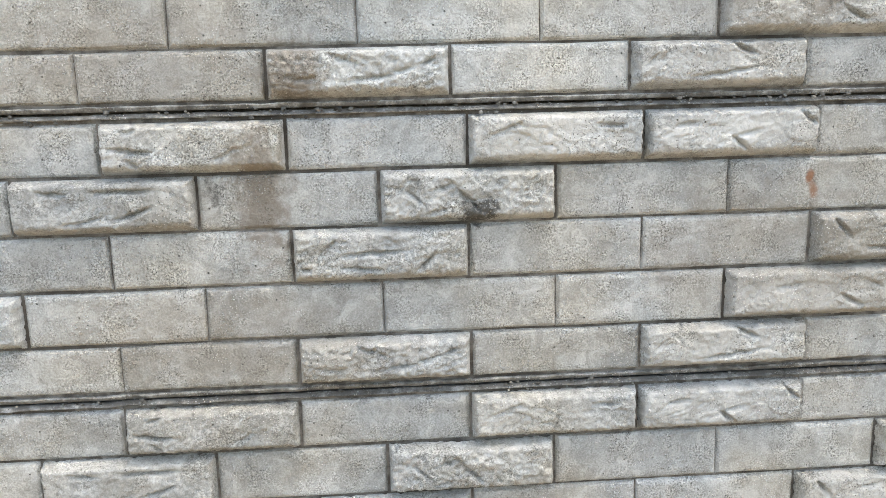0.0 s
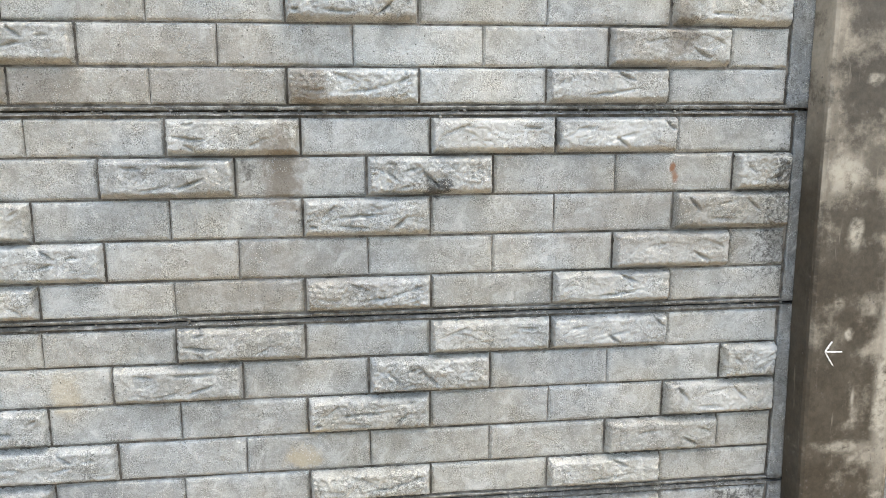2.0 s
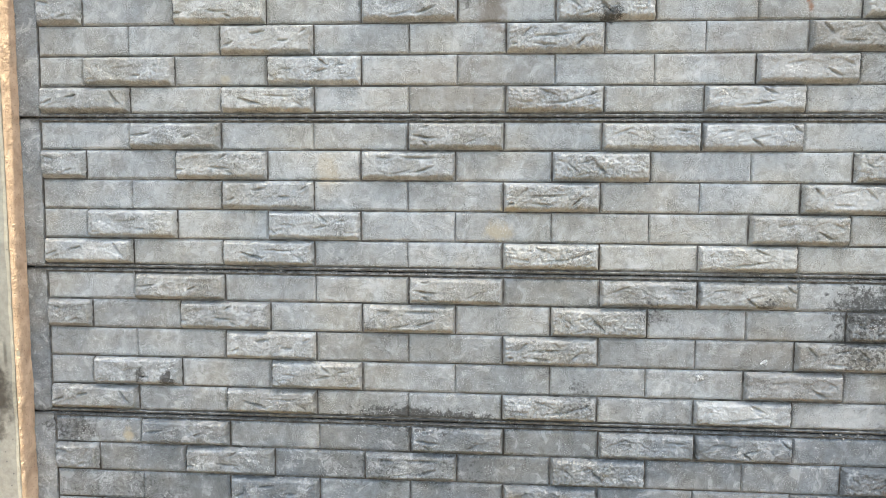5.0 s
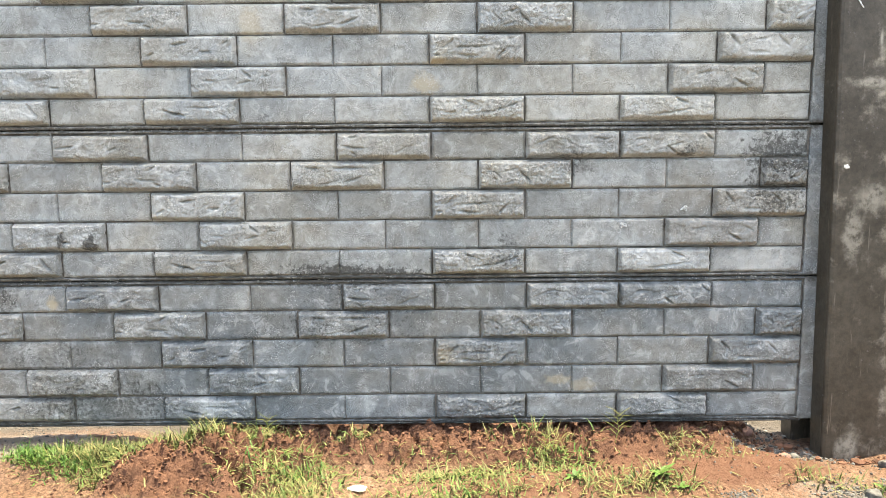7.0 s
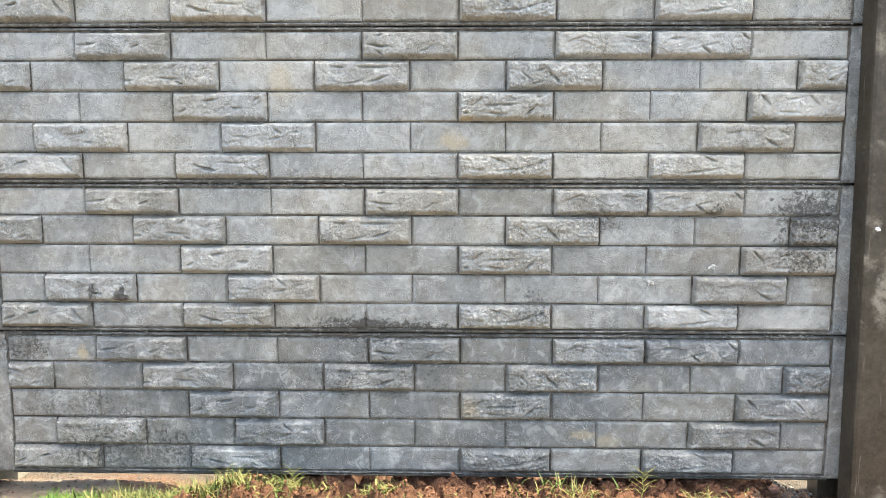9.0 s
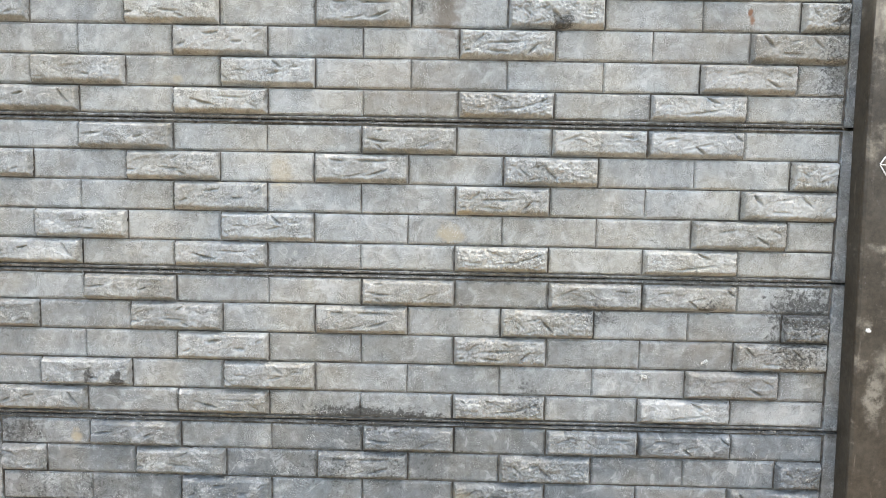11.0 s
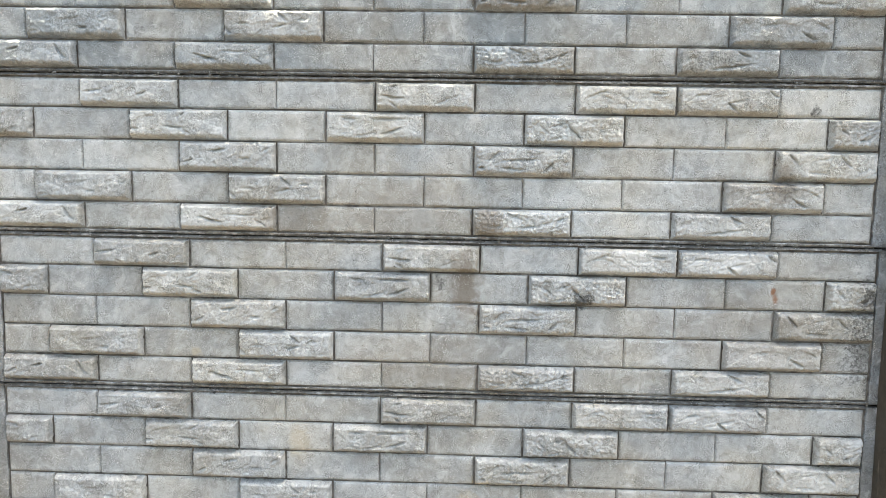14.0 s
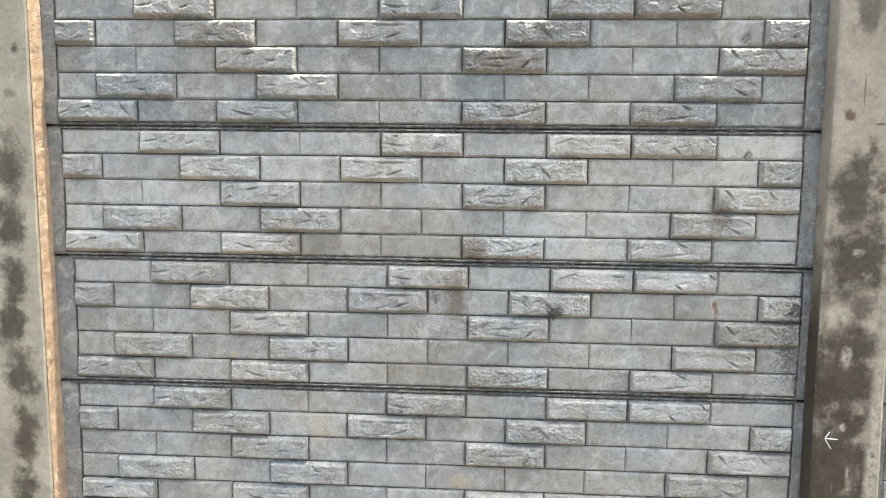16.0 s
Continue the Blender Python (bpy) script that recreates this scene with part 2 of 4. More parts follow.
GREY = cast_concrete("grey_cast_concrete", (0.36, 0.36, 0.345), (0.375, 0.362, 0.322), (0.338, 0.352, 0.352), (3, 4))
DULL = cast_concrete("dull_cast_concrete", (0.315, 0.313, 0.298), (0.330, 0.315, 0.276), (0.295, 0.305, 0.302), (2,))
LIGHT = cast_concrete("light_cast_concrete", (0.42, 0.42, 0.40), (0.42, 0.405, 0.362), (0.382, 0.398, 0.398), (5,))
TOP = cast_concrete("slate_cast_concrete", (0.310, 0.320, 0.316), (0.312, 0.304, 0.276), (0.265, 0.288, 0.297), (6,))
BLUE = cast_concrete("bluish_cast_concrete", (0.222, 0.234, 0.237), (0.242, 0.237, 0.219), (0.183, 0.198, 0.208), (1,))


def grime():
    m, t, b = material("grimy_joint_concrete")
    pos = place(t)
    col = mix(t, span(t, noise_node(t, pos, 60.0, 5.0, 0.7), 0.38, 0.62), (0.080, 0.071, 0.059), (0.205, 0.190, 0.167))
    col = mix(t, span(t, noise_node(t, pos, 7.0, 4.0, 0.6), 0.46, 0.62, 0.0, 0.75), col, (0.045, 0.039, 0.031))
    t.links.new(col, b.inputs["Base Color"])
    b.inputs["Roughness"].default_value = 0.95
    return m


GRIME = grime()


def post_concrete(name, base, blotches, pale, rust=None, flank=None):
    """Cast concrete with damp blotches; flank: height below which the post's side face is dark brown, fading above."""
    m, t, b = material(name)
    pos = place(t)
    mid = noise_node(t, pos, 9.0, 5.0, 0.6)
    fine = noise_node(t, pos, 90.0, 5.0, 0.7)
    col = mix(t, span(t, mid, 0.35, 0.65), base, tuple(0.78 * v for v in base))
    col = mix(t, 1.0, col, mix(t, span(t, fine, 0.3, 0.7), (0.86, 0.86, 0.86), (1.10, 1.10, 1.10)), "MULTIPLY")
    rag = math_node(t, "MULTIPLY", math_node(t, "SUBTRACT", noise_node(t, pos, 24.0, 6.0, 0.66), 0.5), 2.8)
    wash = span(t, noise_node(t, pos, 16.0, 5.0, 0.7), 0.30, 0.66, 1.0, 0.90)
    brown_mask = math_node(t, "MULTIPLY", stains(t, pos, rag, blotches), wash)
    # side face behind the front edge takes the same dark brown as the blotches
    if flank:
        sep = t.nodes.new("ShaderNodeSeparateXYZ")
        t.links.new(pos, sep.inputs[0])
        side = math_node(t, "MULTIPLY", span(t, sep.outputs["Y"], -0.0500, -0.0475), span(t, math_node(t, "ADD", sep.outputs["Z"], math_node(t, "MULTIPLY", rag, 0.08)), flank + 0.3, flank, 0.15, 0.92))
        brown_mask = math_node(t, "MAXIMUM", brown_mask, side)
    col = mix(t, brown_mask, col, mix(t, span(t, fine, 0.35, 0.65), (0.025, 0.0180, 0.0100), (0.041, 0.031, 0.0195)))
    # thin upright scratches and runs
    tall = t.nodes.new("ShaderNodeMapping")
    tall.inputs["Scale"].default_value = (1.0, 1.0, 0.10)
    t.links.new(pos, tall.inputs["Vector"])
    col = mix(t, span(t, noise_node(t, tall.outputs[0], 110.0, 4.0, 0.6), 0.63, 0.74, 0.0, 0.35), col, tuple(0.8 * v for v in base))
    if pale:
        fleck = span(t, noise_node(t, pos, 60.0, 6.0, 0.75), 0.30, 0.58)
        col = mix(t, math_node(t, "MULTIPLY", stains(t, pos, rag, pale), fleck), col, (0.44, 0.40, 0.325))
    if rust:
        col = mix(t, stains(t, pos, rag, rust), col, (0.085, 0.045, 0.028))
    cell = node(t, "ShaderNodeTexVoronoi", Scale=75.0, Randomness=1.0)
    t.links.new(pos, cell.inputs["Vector"])
    hole = math_node(t, "MULTIPLY", span(t, cell.outputs["Distance"], 0.16, 0.1), span(t, noise_node(t, pos, 14.0), 0.5, 0.6))
    col = mix(t, math_node(t, "MULTIPLY", hole, 0.7), col, (0.10, 0.09, 0.08))
    t.links.new(col, b.inputs["Base Color"])
    t.links.new(span(t, brown_mask, 0.2, 0.9, 0.72, 0.5), b.inputs["Roughness"])
    bump = node(t, "ShaderNodeBump", Strength=0.4, Distance=0.0015)
    t.links.new(math_node(t, "SUBTRACT", fine, hole), bump.inputs["Height"])
    t.links.new(bump.outputs[0], b.inputs["Normal"])
    return m


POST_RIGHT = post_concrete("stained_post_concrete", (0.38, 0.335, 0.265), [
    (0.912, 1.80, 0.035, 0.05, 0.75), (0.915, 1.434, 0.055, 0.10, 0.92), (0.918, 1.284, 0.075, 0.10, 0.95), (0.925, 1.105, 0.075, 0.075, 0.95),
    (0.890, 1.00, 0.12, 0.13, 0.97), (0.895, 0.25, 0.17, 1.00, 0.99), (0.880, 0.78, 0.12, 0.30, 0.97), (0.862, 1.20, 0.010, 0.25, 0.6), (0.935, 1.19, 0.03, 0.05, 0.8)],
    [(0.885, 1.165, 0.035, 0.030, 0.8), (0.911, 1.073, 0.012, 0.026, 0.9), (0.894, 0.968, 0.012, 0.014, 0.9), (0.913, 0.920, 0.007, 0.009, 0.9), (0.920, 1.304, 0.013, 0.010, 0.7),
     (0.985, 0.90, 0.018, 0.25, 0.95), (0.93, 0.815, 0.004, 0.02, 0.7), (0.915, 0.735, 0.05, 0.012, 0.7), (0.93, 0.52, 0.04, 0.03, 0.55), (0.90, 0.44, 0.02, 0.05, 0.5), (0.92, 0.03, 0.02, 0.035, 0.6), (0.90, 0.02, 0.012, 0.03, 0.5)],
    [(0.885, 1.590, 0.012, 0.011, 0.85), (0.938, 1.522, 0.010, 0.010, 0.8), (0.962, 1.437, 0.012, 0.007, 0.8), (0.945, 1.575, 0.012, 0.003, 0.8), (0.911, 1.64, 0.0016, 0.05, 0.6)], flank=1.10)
POST_LEFT = post_concrete("beige_post_concrete", (0.40, 0.365, 0.285), [
    (-0.952, 1.470, 0.040, 0.070, 0.9), (-0.950, 1.330, 0.040, 0.080, 0.9), (-0.947, 1.216, 0.036, 0.060, 0.9), (-0.957, 1.114, 0.036, 0.085, 0.9), (-0.944, 0.985, 0.040, 0.080, 0.9),
    (-0.943, 0.840, 0.038, 0.085, 0.9), (-0.945, 0.690, 0.036, 0.085, 0.9), (-0.950, 0.540, 0.036, 0.070, 0.9), (-0.937, 0.400, 0.050, 0.090, 0.9),
    (-0.920, 1.725, 0.009, 0.013, 0.9), (-0.935, 1.63, 0.014, 0.010, 0.5), (-0.897, 0.49, 0.005, 0.03, 0.6)], None)
POST_PLAIN = post_concrete("plain_post_concrete", (0.42, 0.38, 0.31), [(0, 0.4, 4.0, 0.3, 0.6)], None)


def stains_xy(tree, sep, rag, rows):
    """Patches on the ground, rows of (x, y, rx, ry, amount)."""
    total = None
    for x, y, rx, ry, amount in rows:
        n = tree.nodes.new("ShaderNodeGroup")
        n.node_tree = STAIN
        for k, v in zip(("x", "z", "rx", "rz", "amount"), (x, y, rx, ry, amount)):
            n.inputs[k].default_value = v
        tree.links.new(sep.outputs["X"], n.inputs["px"])
        tree.links.new(sep.outputs["Y"], n.inputs["pz"])
        tree.links.new(rag, n.inputs["rag"])
        total = n.outputs[0] if total is None else math_node(tree, "MAXIMUM", total, n.outputs[0])
    return total


def earth():
    m, t, b = material("red_earth")
    pos = place(t)
    mid = noise_node(t, pos, 7.0, 5.0, 0.6)
    fine = noise_node(t, pos, 160.0, 5.0, 0.7)
    col = mix(t, span(t, mid, 0.36, 0.64), (0.200, 0.122, 0.080), (0.145, 0.084, 0.052))
    col = mix(t, 1.0, col, mix(t, span(t, fine, 0.34, 0.66), (0.52, 0.52, 0.52), (1.32, 1.32, 1.32)), "MULTIPLY")
    rag = math_node(t, "MULTIPLY", math_node(t, "SUBTRACT", noise_node(t, pos, 30.0, 5.0, 0.7), 0.5), 2.4)
    sep = t.nodes.new("ShaderNodeSeparateXYZ")
    t.links.new(pos, sep.inputs[0])
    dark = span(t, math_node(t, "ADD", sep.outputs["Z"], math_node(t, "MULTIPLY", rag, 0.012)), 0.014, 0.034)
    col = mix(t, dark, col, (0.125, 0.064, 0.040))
    far = span(t, math_node(t, "ADD", sep.outputs["Y"], math_node(t, "MULTIPLY", rag, 0.25)), -0.28, -0.55)
    far = math_node(t, "MULTIPLY", far, span(t, noise_node(t, pos, 2.2, 4.0, 0.6), 0.36, 0.56, 0.35, 1.0))
    col = mix(t, far, col, (0.092, 0.088, 0.076))
    pale = stains_xy(t, sep, rag, ((-0.85, -0.01, 0.30, 0.09, 0.95), (0.78, -0.04, 0.12, 0.05, 0.6), (0.85, -0.25, 0.14, 0.05, 0.5)))
    col = mix(t, pale, col, (0.19, 0.16, 0.13))
    back = span(t, math_node(t, "ADD", sep.outputs["Y"], math_node(t, "MULTIPLY", rag, 0.02)), 0.04, 0.10)
    col = mix(t, back, col, (0.105, 0.088, 0.073))
    t.links.new(col, b.inputs["Base Color"])
    b.inputs["Roughness"].default_value = 0.95
    b.inputs["Specular IOR Level"].default_value = 0.15
    bump = node(t, "ShaderNodeBump", Strength=1.0, Distance=0.007)
    t.links.new(fine, bump.inputs["Height"])
    t.links.new(bump.outputs[0], b.inputs["Normal"])
    return m


EARTH = earth()


def plain(name, a, c, scale, rough=0.8, islands=False):
    m, t, b = material(name)
    if islands:
        fac = t.nodes.new("ShaderNodeNewGeometry").outputs["Random Per Island"]
    else:
        fac = span(t, noise_node(t, place(t), scale, 4.0, 0.65), 0.35, 0.65)
    t.links.new(mix(t, fac, a, c), b.inputs["Base Color"])
    b.inputs["Roughness"].default_value = rough
    b.inputs["Specular IOR Level"].default_value = 0.25
    return m


CLOD = plain("dark_clod", (0.045, 0.022, 0.014), (0.17, 0.084, 0.050), 0, 0.95, True)
STONE = plain("grey_gravel", (0.05, 0.047, 0.043), (0.165, 0.155, 0.14), 0, 0.9, True)
BLADE = plain("grass_blade", (0.045, 0.085, 0.018), (0.215, 0.185, 0.075), 0, 0.6, True)
CHALK = plain("white_chalk", (0.85, 0.85, 0.83), (0.62, 0.61, 0.58), 300)


# ---- building helpers ----
def mesh_of(bm, name, mat, smooth=False):
    me = bpy.data.meshes.new(name)
    bm.to_mesh(me)
    bm.free()
    me.materials.append(mat)
    if smooth:
        me.polygons.foreach_set("use_smooth", [True] * len(me.polygons))
    return me


def part(name, bm, mat, parent=None, label="", smooth=False):
    ob = new(name, mesh_of(bm, name, mat, smooth))
    ob.parent = parent
    if label:
        ob["label"] = label
    return ob


def box(bm, x0, x1, y0, y1, z0, z1, bevel=0.0, segments=2):
    made = bmesh.ops.create_cube(bm, size=1.0)["verts"]
    for v in made:
        v.co = Vector(((x0 + x1) / 2 + v.co.x * (x1 - x0), (y0 + y1) / 2 + v.co.y * (y1 - y0), (z0 + z1) / 2 + v.co.z * (z1 - z0)))
    if bevel:
        edges = {e for v in made for e in v.link_edges}
        bmesh.ops.bevel(bm, geom=list(edges), offset=bevel, segments=segments, profile=0.5, affect="EDGES")


# ---- moulded bricks: face to -y, origin at the middle of the brick ----
GAP, DEEP = 0.0016, 0.0050      # half a joint, and how far it lies back


def flat_brick(length, height, seed, left, right):
    """A flat brick: bevelled face with edges that are not quite straight."""
    rnd = random.Random(seed)
    bm = bmesh.new()
    a, c = length / 2 - GAP, height / 2 - GAP
    loops = []
    for inset, y in ((-0.0003, DEEP), (0.0012, 0.0022), (0.0032, 0.0006), (0.0062, 0.0)):
        ring = []
        for x, z in ((-1, -1), (-0.33, -1), (0.33, -1), (1, -1), (1, 1), (0.33, 1), (-0.33, 1), (-1, 1)):
            wob = rnd.uniform(-0.0007, 0.0007)
            more = (left if x == -1 else right) if abs(x) == 1 else 0.0
            ring.append(bm.verts.new((x * (a - inset + more) + (wob if abs(x) == 1 else 0), y, z * (c - inset) + wob)))
        loops.append(ring)
    for lo, hi in zip(loops, loops[1:]):
        for k in range(8):
            bm.faces.new((lo[k], lo[(k + 1) % 8], hi[(k + 1) % 8], hi[k]))
    bm.faces.new(loops[-1])
    bmesh.ops.recalc_face_normals(bm, faces=bm.faces)
    return mesh_of(bm, "brick", GREY)


def raised_brick(length, height, seed, rough=1.0, marks=()):
    """A rock-faced brick that stands proud, with chisel marks of (u, v, length, angle, depth)."""
    rnd = random.Random(seed)
    nx, nz = int(length / 0.0016), 34
    a, c = length / 2 - GAP, height / 2 - GAP
    shift = Vector((rnd.uniform(0, 40), 0, rnd.uniform(0, 40)))
    proud = 0.0135
    bm = bmesh.new()
    grid = []
    for k in range(nz + 1):
        line = []
        for i in range(nx + 1):
            x, z = a * (2 * i / nx - 1), c * (2 * k / nz - 1)
            ex, lo, hi = (a - abs(x)), z + c, c - z
            p = Vector((x, 0, z)) + shift
            ragged = 0.0016 * noise.noise(p * 160)
            rise = min(1.0, max(0.0, (ex + ragged) / 0.0055)), min(1.0, max(0.0, (lo + ragged) / 0.0110)), min(1.0, max(0.0, (hi + ragged) / 0.0065))
            up = min(rise)
            up = math.sin(up * math.pi / 2)
            rock = 0.0020 * noise.noise(p * 15) + 0.0009 * rough * noise.noise(Vector((p.x * 40, 0, p.z * 75)))
            fold, gate = noise.noise(Vector((p.x * 34, 7, p.z * 78))), noise.noise(Vector((p.x * 22, 13, p.z * 30)))
            rock -= 0.0030 * max(0.0, min(rough, 1.1) - 0.35) * max(0.0, 1 - abs(fold) / 0.07) * min(1.0, max(0.0, gate * 3 + 0.15 * rough))
            rock += 0.0030 * max(0.0, rough - 1.2) * (0.4 - abs(noise.noise(Vector((p.x * 110, 21, p.z * 150))))) * 3
            rock += 0.0011 * rough * noise.noise(p * 190) + 0.0007 * noise.noise(p * 420)
            flake = noise.noise(Vector((p.x * 28, 40, p.z * 44)))
            rock += 0.0014 * min(1.0, max(0.0, flake * 9)) - 0.0007
            for u, v, size, angle, depth in marks:
                dx, dz = x - u * a, z - v * c
                ca, sa = math.cos(radians(angle)), math.sin(radians(angle))
                wander = 0.0016 * noise.noise(Vector((p.x * 70, 31, p.z * 25)))
                al, ac = (dx * ca + dz * sa) / (size / 2), (-dx * sa + dz * ca + wander) / 0.0024
                if abs(al) < 1 and abs(ac) < 2.2:
                    # a steep upper lip and a long lower side
                    rock -= 0.0022 * depth * (1 - al * al) * (max(0, 1 - ac / 0.4) if ac > 0 else max(0, 1 + ac / 2.2))
            out = DEEP - up * (DEEP + proud + rock)
            line.append(bm.verts.new((x, out, z)))
        grid.append(line)
    for k in range(nz):
        for i in range(nx):
            bm.faces.new((grid[k][i], grid[k][i + 1], grid[k + 1][i + 1], grid[k + 1][i]))
    return mesh_of(bm, "rock_faced_brick", GREY, smooth=True)


HALF = BRICK / 2
EDGE = (0.2915, 0.2370, 0.1782, 0.1194, 0.0606, 0.0082)   # course lines of a panel, from the top
MOULD = {}      # (row, place in the row): (mesh, name, x, z above the foot)


def mould(row, k, raised=None):
    even = row % 2 == 0
    n = 10 if even else 9
    lo = 2 * k - 1 if even else 2 * k
    hi = lo + 2
    lo, hi = max(lo, 0), min(hi, 18)
    length = (hi - lo) * HALF
    if raised is None:
        thin = [0.0009 if 0 <= q < n and MOULD.get((row, q), (0, "brick"))[1] == "brick" else 0.0 for q in (k - 1, k + 1)]
        me, name = flat_brick(length, EDGE[row - 1] - EDGE[row], row * 20 + k, *thin), "brick"
    else:
        me, name = raised_brick(length, EDGE[row - 1] - EDGE[row], row * 20 + k, *raised), "rock_faced_brick"
    MOULD[row, k] = me, name, ((lo + hi) / 2 - 9) * HALF, (EDGE[row - 1] + EDGE[row]) / 2


# rock-faced places of the mould, with roughness and chisel marks
mould(1, 1, (0.8, ((-0.7, 0.15, 0.04, 8, 3), (0.3, 0, 0.02, 20, 4), (-0.4, -0.65, 0.018, -20, 3))))
mould(1, 4, (0.8, ((-0.65, 0, 0.05, -6, 4.5), (-0.65, 0.75, 0.02, 10, 3), (-0.62, -0.55, 0.02, -35, 4), (0.35, -0.3, 0.03, 25, 2))))
mould(1, 6, (1.0, ((-0.55, 0.5, 0.03, 20, 3), (0.6, 0.5, 0.035, -3, 3), (-0.25, -0.7, 0.02, 0, 2))))
mould(1, 7, (0.9, ((-0.55, 0.45, 0.03, 5, 3), (0.08, -0.4, 0.03, -40, 5), (0.85, 0.6, 0.03, -40, 4), (0.15, 0, 0.03, 10, 2))))
mould(2, 0, (0.9, ((-0.6, 0.55, 0.025, -8, 3), (0.3, -0.4, 0.02, 20, 2))))
mould(2, 2, (1.0, ((-0.05, -0.15, 0.05, -4, 3.5), (0.1, 0.65, 0.03, 30, 2.5), (-0.9, -0.3, 0.02, 0, 3), (0.2, -0.45, 0.02, -20, 3))))
mould(2, 4, (0.8, ((0.25, 0.6, 0.07, 0, 4.5), (0.35, -0.2, 0.045, 18, 4), (-0.5, 0.6, 0.035, -8, 3), (-0.2, -0.45, 0.05, 10, 2))))
mould(2, 6, (1.7, ((-0.6, 0, 0.03, -40, 3), (-0.3, 0.4, 0.03, 20, 3), (0, -0.1, 0.04, -45, 5), (-0.4, -0.5, 0.03, 15, 3))))
mould(2, 9, (1.7, ((-0.5, 0.2, 0.02, -40, 3), (0.3, -0.3, 0.025, 10, 3))))
mould(3, 2, (0.8, ((-0.17, 0.5, 0.035, 8, 4.5), (0.38, -0.05, 0.025, -5, 3.5), (-0.78, -0.25, 0.02, 25, 3), (0.8, 0.5, 0.02, 30, 2))))
mould(3, 5, (1.5, ((-0.05, 0.15, 0.075, 3, 4), (-0.2, -0.45, 0.055, -3, 3.5), (-0.85, -0.4, 0.012, 0, 4), (0.5, -0.3, 0.035, 40, 4), (-0.6, 0.4, 0.03, 40, 3))))
mould(3, 8, (1.1, ((-0.7, 0.5, 0.03, -45, 4), (-0.1, 0.5, 0.03, 10, 2), (-0.2, -0.35, 0.04, 0, 3), (0.35, 0.35, 0.035, -45, 3))))
mould(4, 1, (1.0, ((0.2, -0.3, 0.02, 10, 3), (-0.8, -0.55, 0.02, 0, 2), (0, 0.3, 0.04, 10, 1.5))))
mould(4, 3, (1.0, ((-0.6, 0.1, 0.03, 0, 3), (0.2, 0.6, 0.03, -40, 4), (0.15, -0.05, 0.03, 15, 3), (0.6, 0.4, 0.025, 0, 3), (-0.9, -0.35, 0.02, -40, 3))))
mould(4, 8, (0.9, ((0.5, -0.3, 0.035, -28, 4.5), (-0.25, 0.4, 0.05, 10, 1.5), (0.78, 0.3, 0.02, -30, 2))))
mould(5, 0, (0.7, ((-0.8, -0.1, 0.025, 25, 3.5), (-0.25, 0.35, 0.025, 15, 5), (0.72, 0.2, 0.035, -50, 4))))
mould(5, 2, (0.8, ((-0.35, -0.1, 0.05, -15, 5.5), (0.25, 0.3, 0.06, -2, 2.5), (0.7, -0.3, 0.03, -30, 2))))
mould(5, 5, (1.7, ((-0.6, -0.2, 0.03, 0, 3), (-0.2, 0.6, 0.04, -20, 3), (0.15, -0.2, 0.05, 5, 3), (0.5, 0.1, 0.03, 10, 3), (0.75, 0.4, 0.02, 20, 3))))
mould(5, 7, (1.0, ((0.25, 0.65, 0.03, -25, 4.5), (0.05, -0.3, 0.09, 8, 3.5), (-0.8, 0.25, 0.02, 45, 2))))
for row in range(1, 6):
    for k in range(10 if row % 2 == 0 else 9):
        if (row, k) not in MOULD:
            mould(row, k)


# ---- panels ----
def slab_mesh(mat):
    """The panel's back slab, from slot to slot."""
    bm = bmesh.new()
    box(bm, -0.905, 0.885, DEEP, 0.045, 0.0016, LIFT - 0.0016, 0.0025)
    box(bm, -0.900, 0.880, 0.016, 0.040, LIFT - 0.004, LIFT + 0.0014)
    return mesh_of(bm, "slab", mat)


def lip_mesh(z0, z1, y0, y1, mat, seed):
    """A narrow ragged lip along the panel's lower or upper edge."""
    rnd = random.Random(seed)
    bm = bmesh.new()
    n = 190
    rows = []
    for k in range(n + 1):
        x = -0.8385 + 1.677 * k / n
        a = noise.noise(Vector((x * 30, seed, 0))) + 0.7 * noise.noise(Vector((x * 120, seed, 5)))
        w, d = 0.0012 * a, 0.0016 * a * rnd.uniform(0.6, 1.4)
        pts = [(0.010, z0), (y0 + 0.0012 + d, z0 + 0.0002), (y0 + d, z0 + 0.0012 + w), (y1 + d, z1 - 0.0012 + w), (y1 + 0.0014 + d, z1 + w), (0.010, z1 + w)]
        rows.append([bm.verts.new((x, y, z)) for y, z in pts])
    for lo, hi in zip(rows, rows[1:]):
        for i in range(5):
            bm.faces.new((lo[i], lo[i + 1], hi[i + 1], hi[i]))
    bm.faces.new(rows[0])
    bm.faces.new(rows[-1][::-1])
    bmesh.ops.recalc_face_normals(bm, faces=bm.faces)
    return mesh_of(bm, "lip", mat)


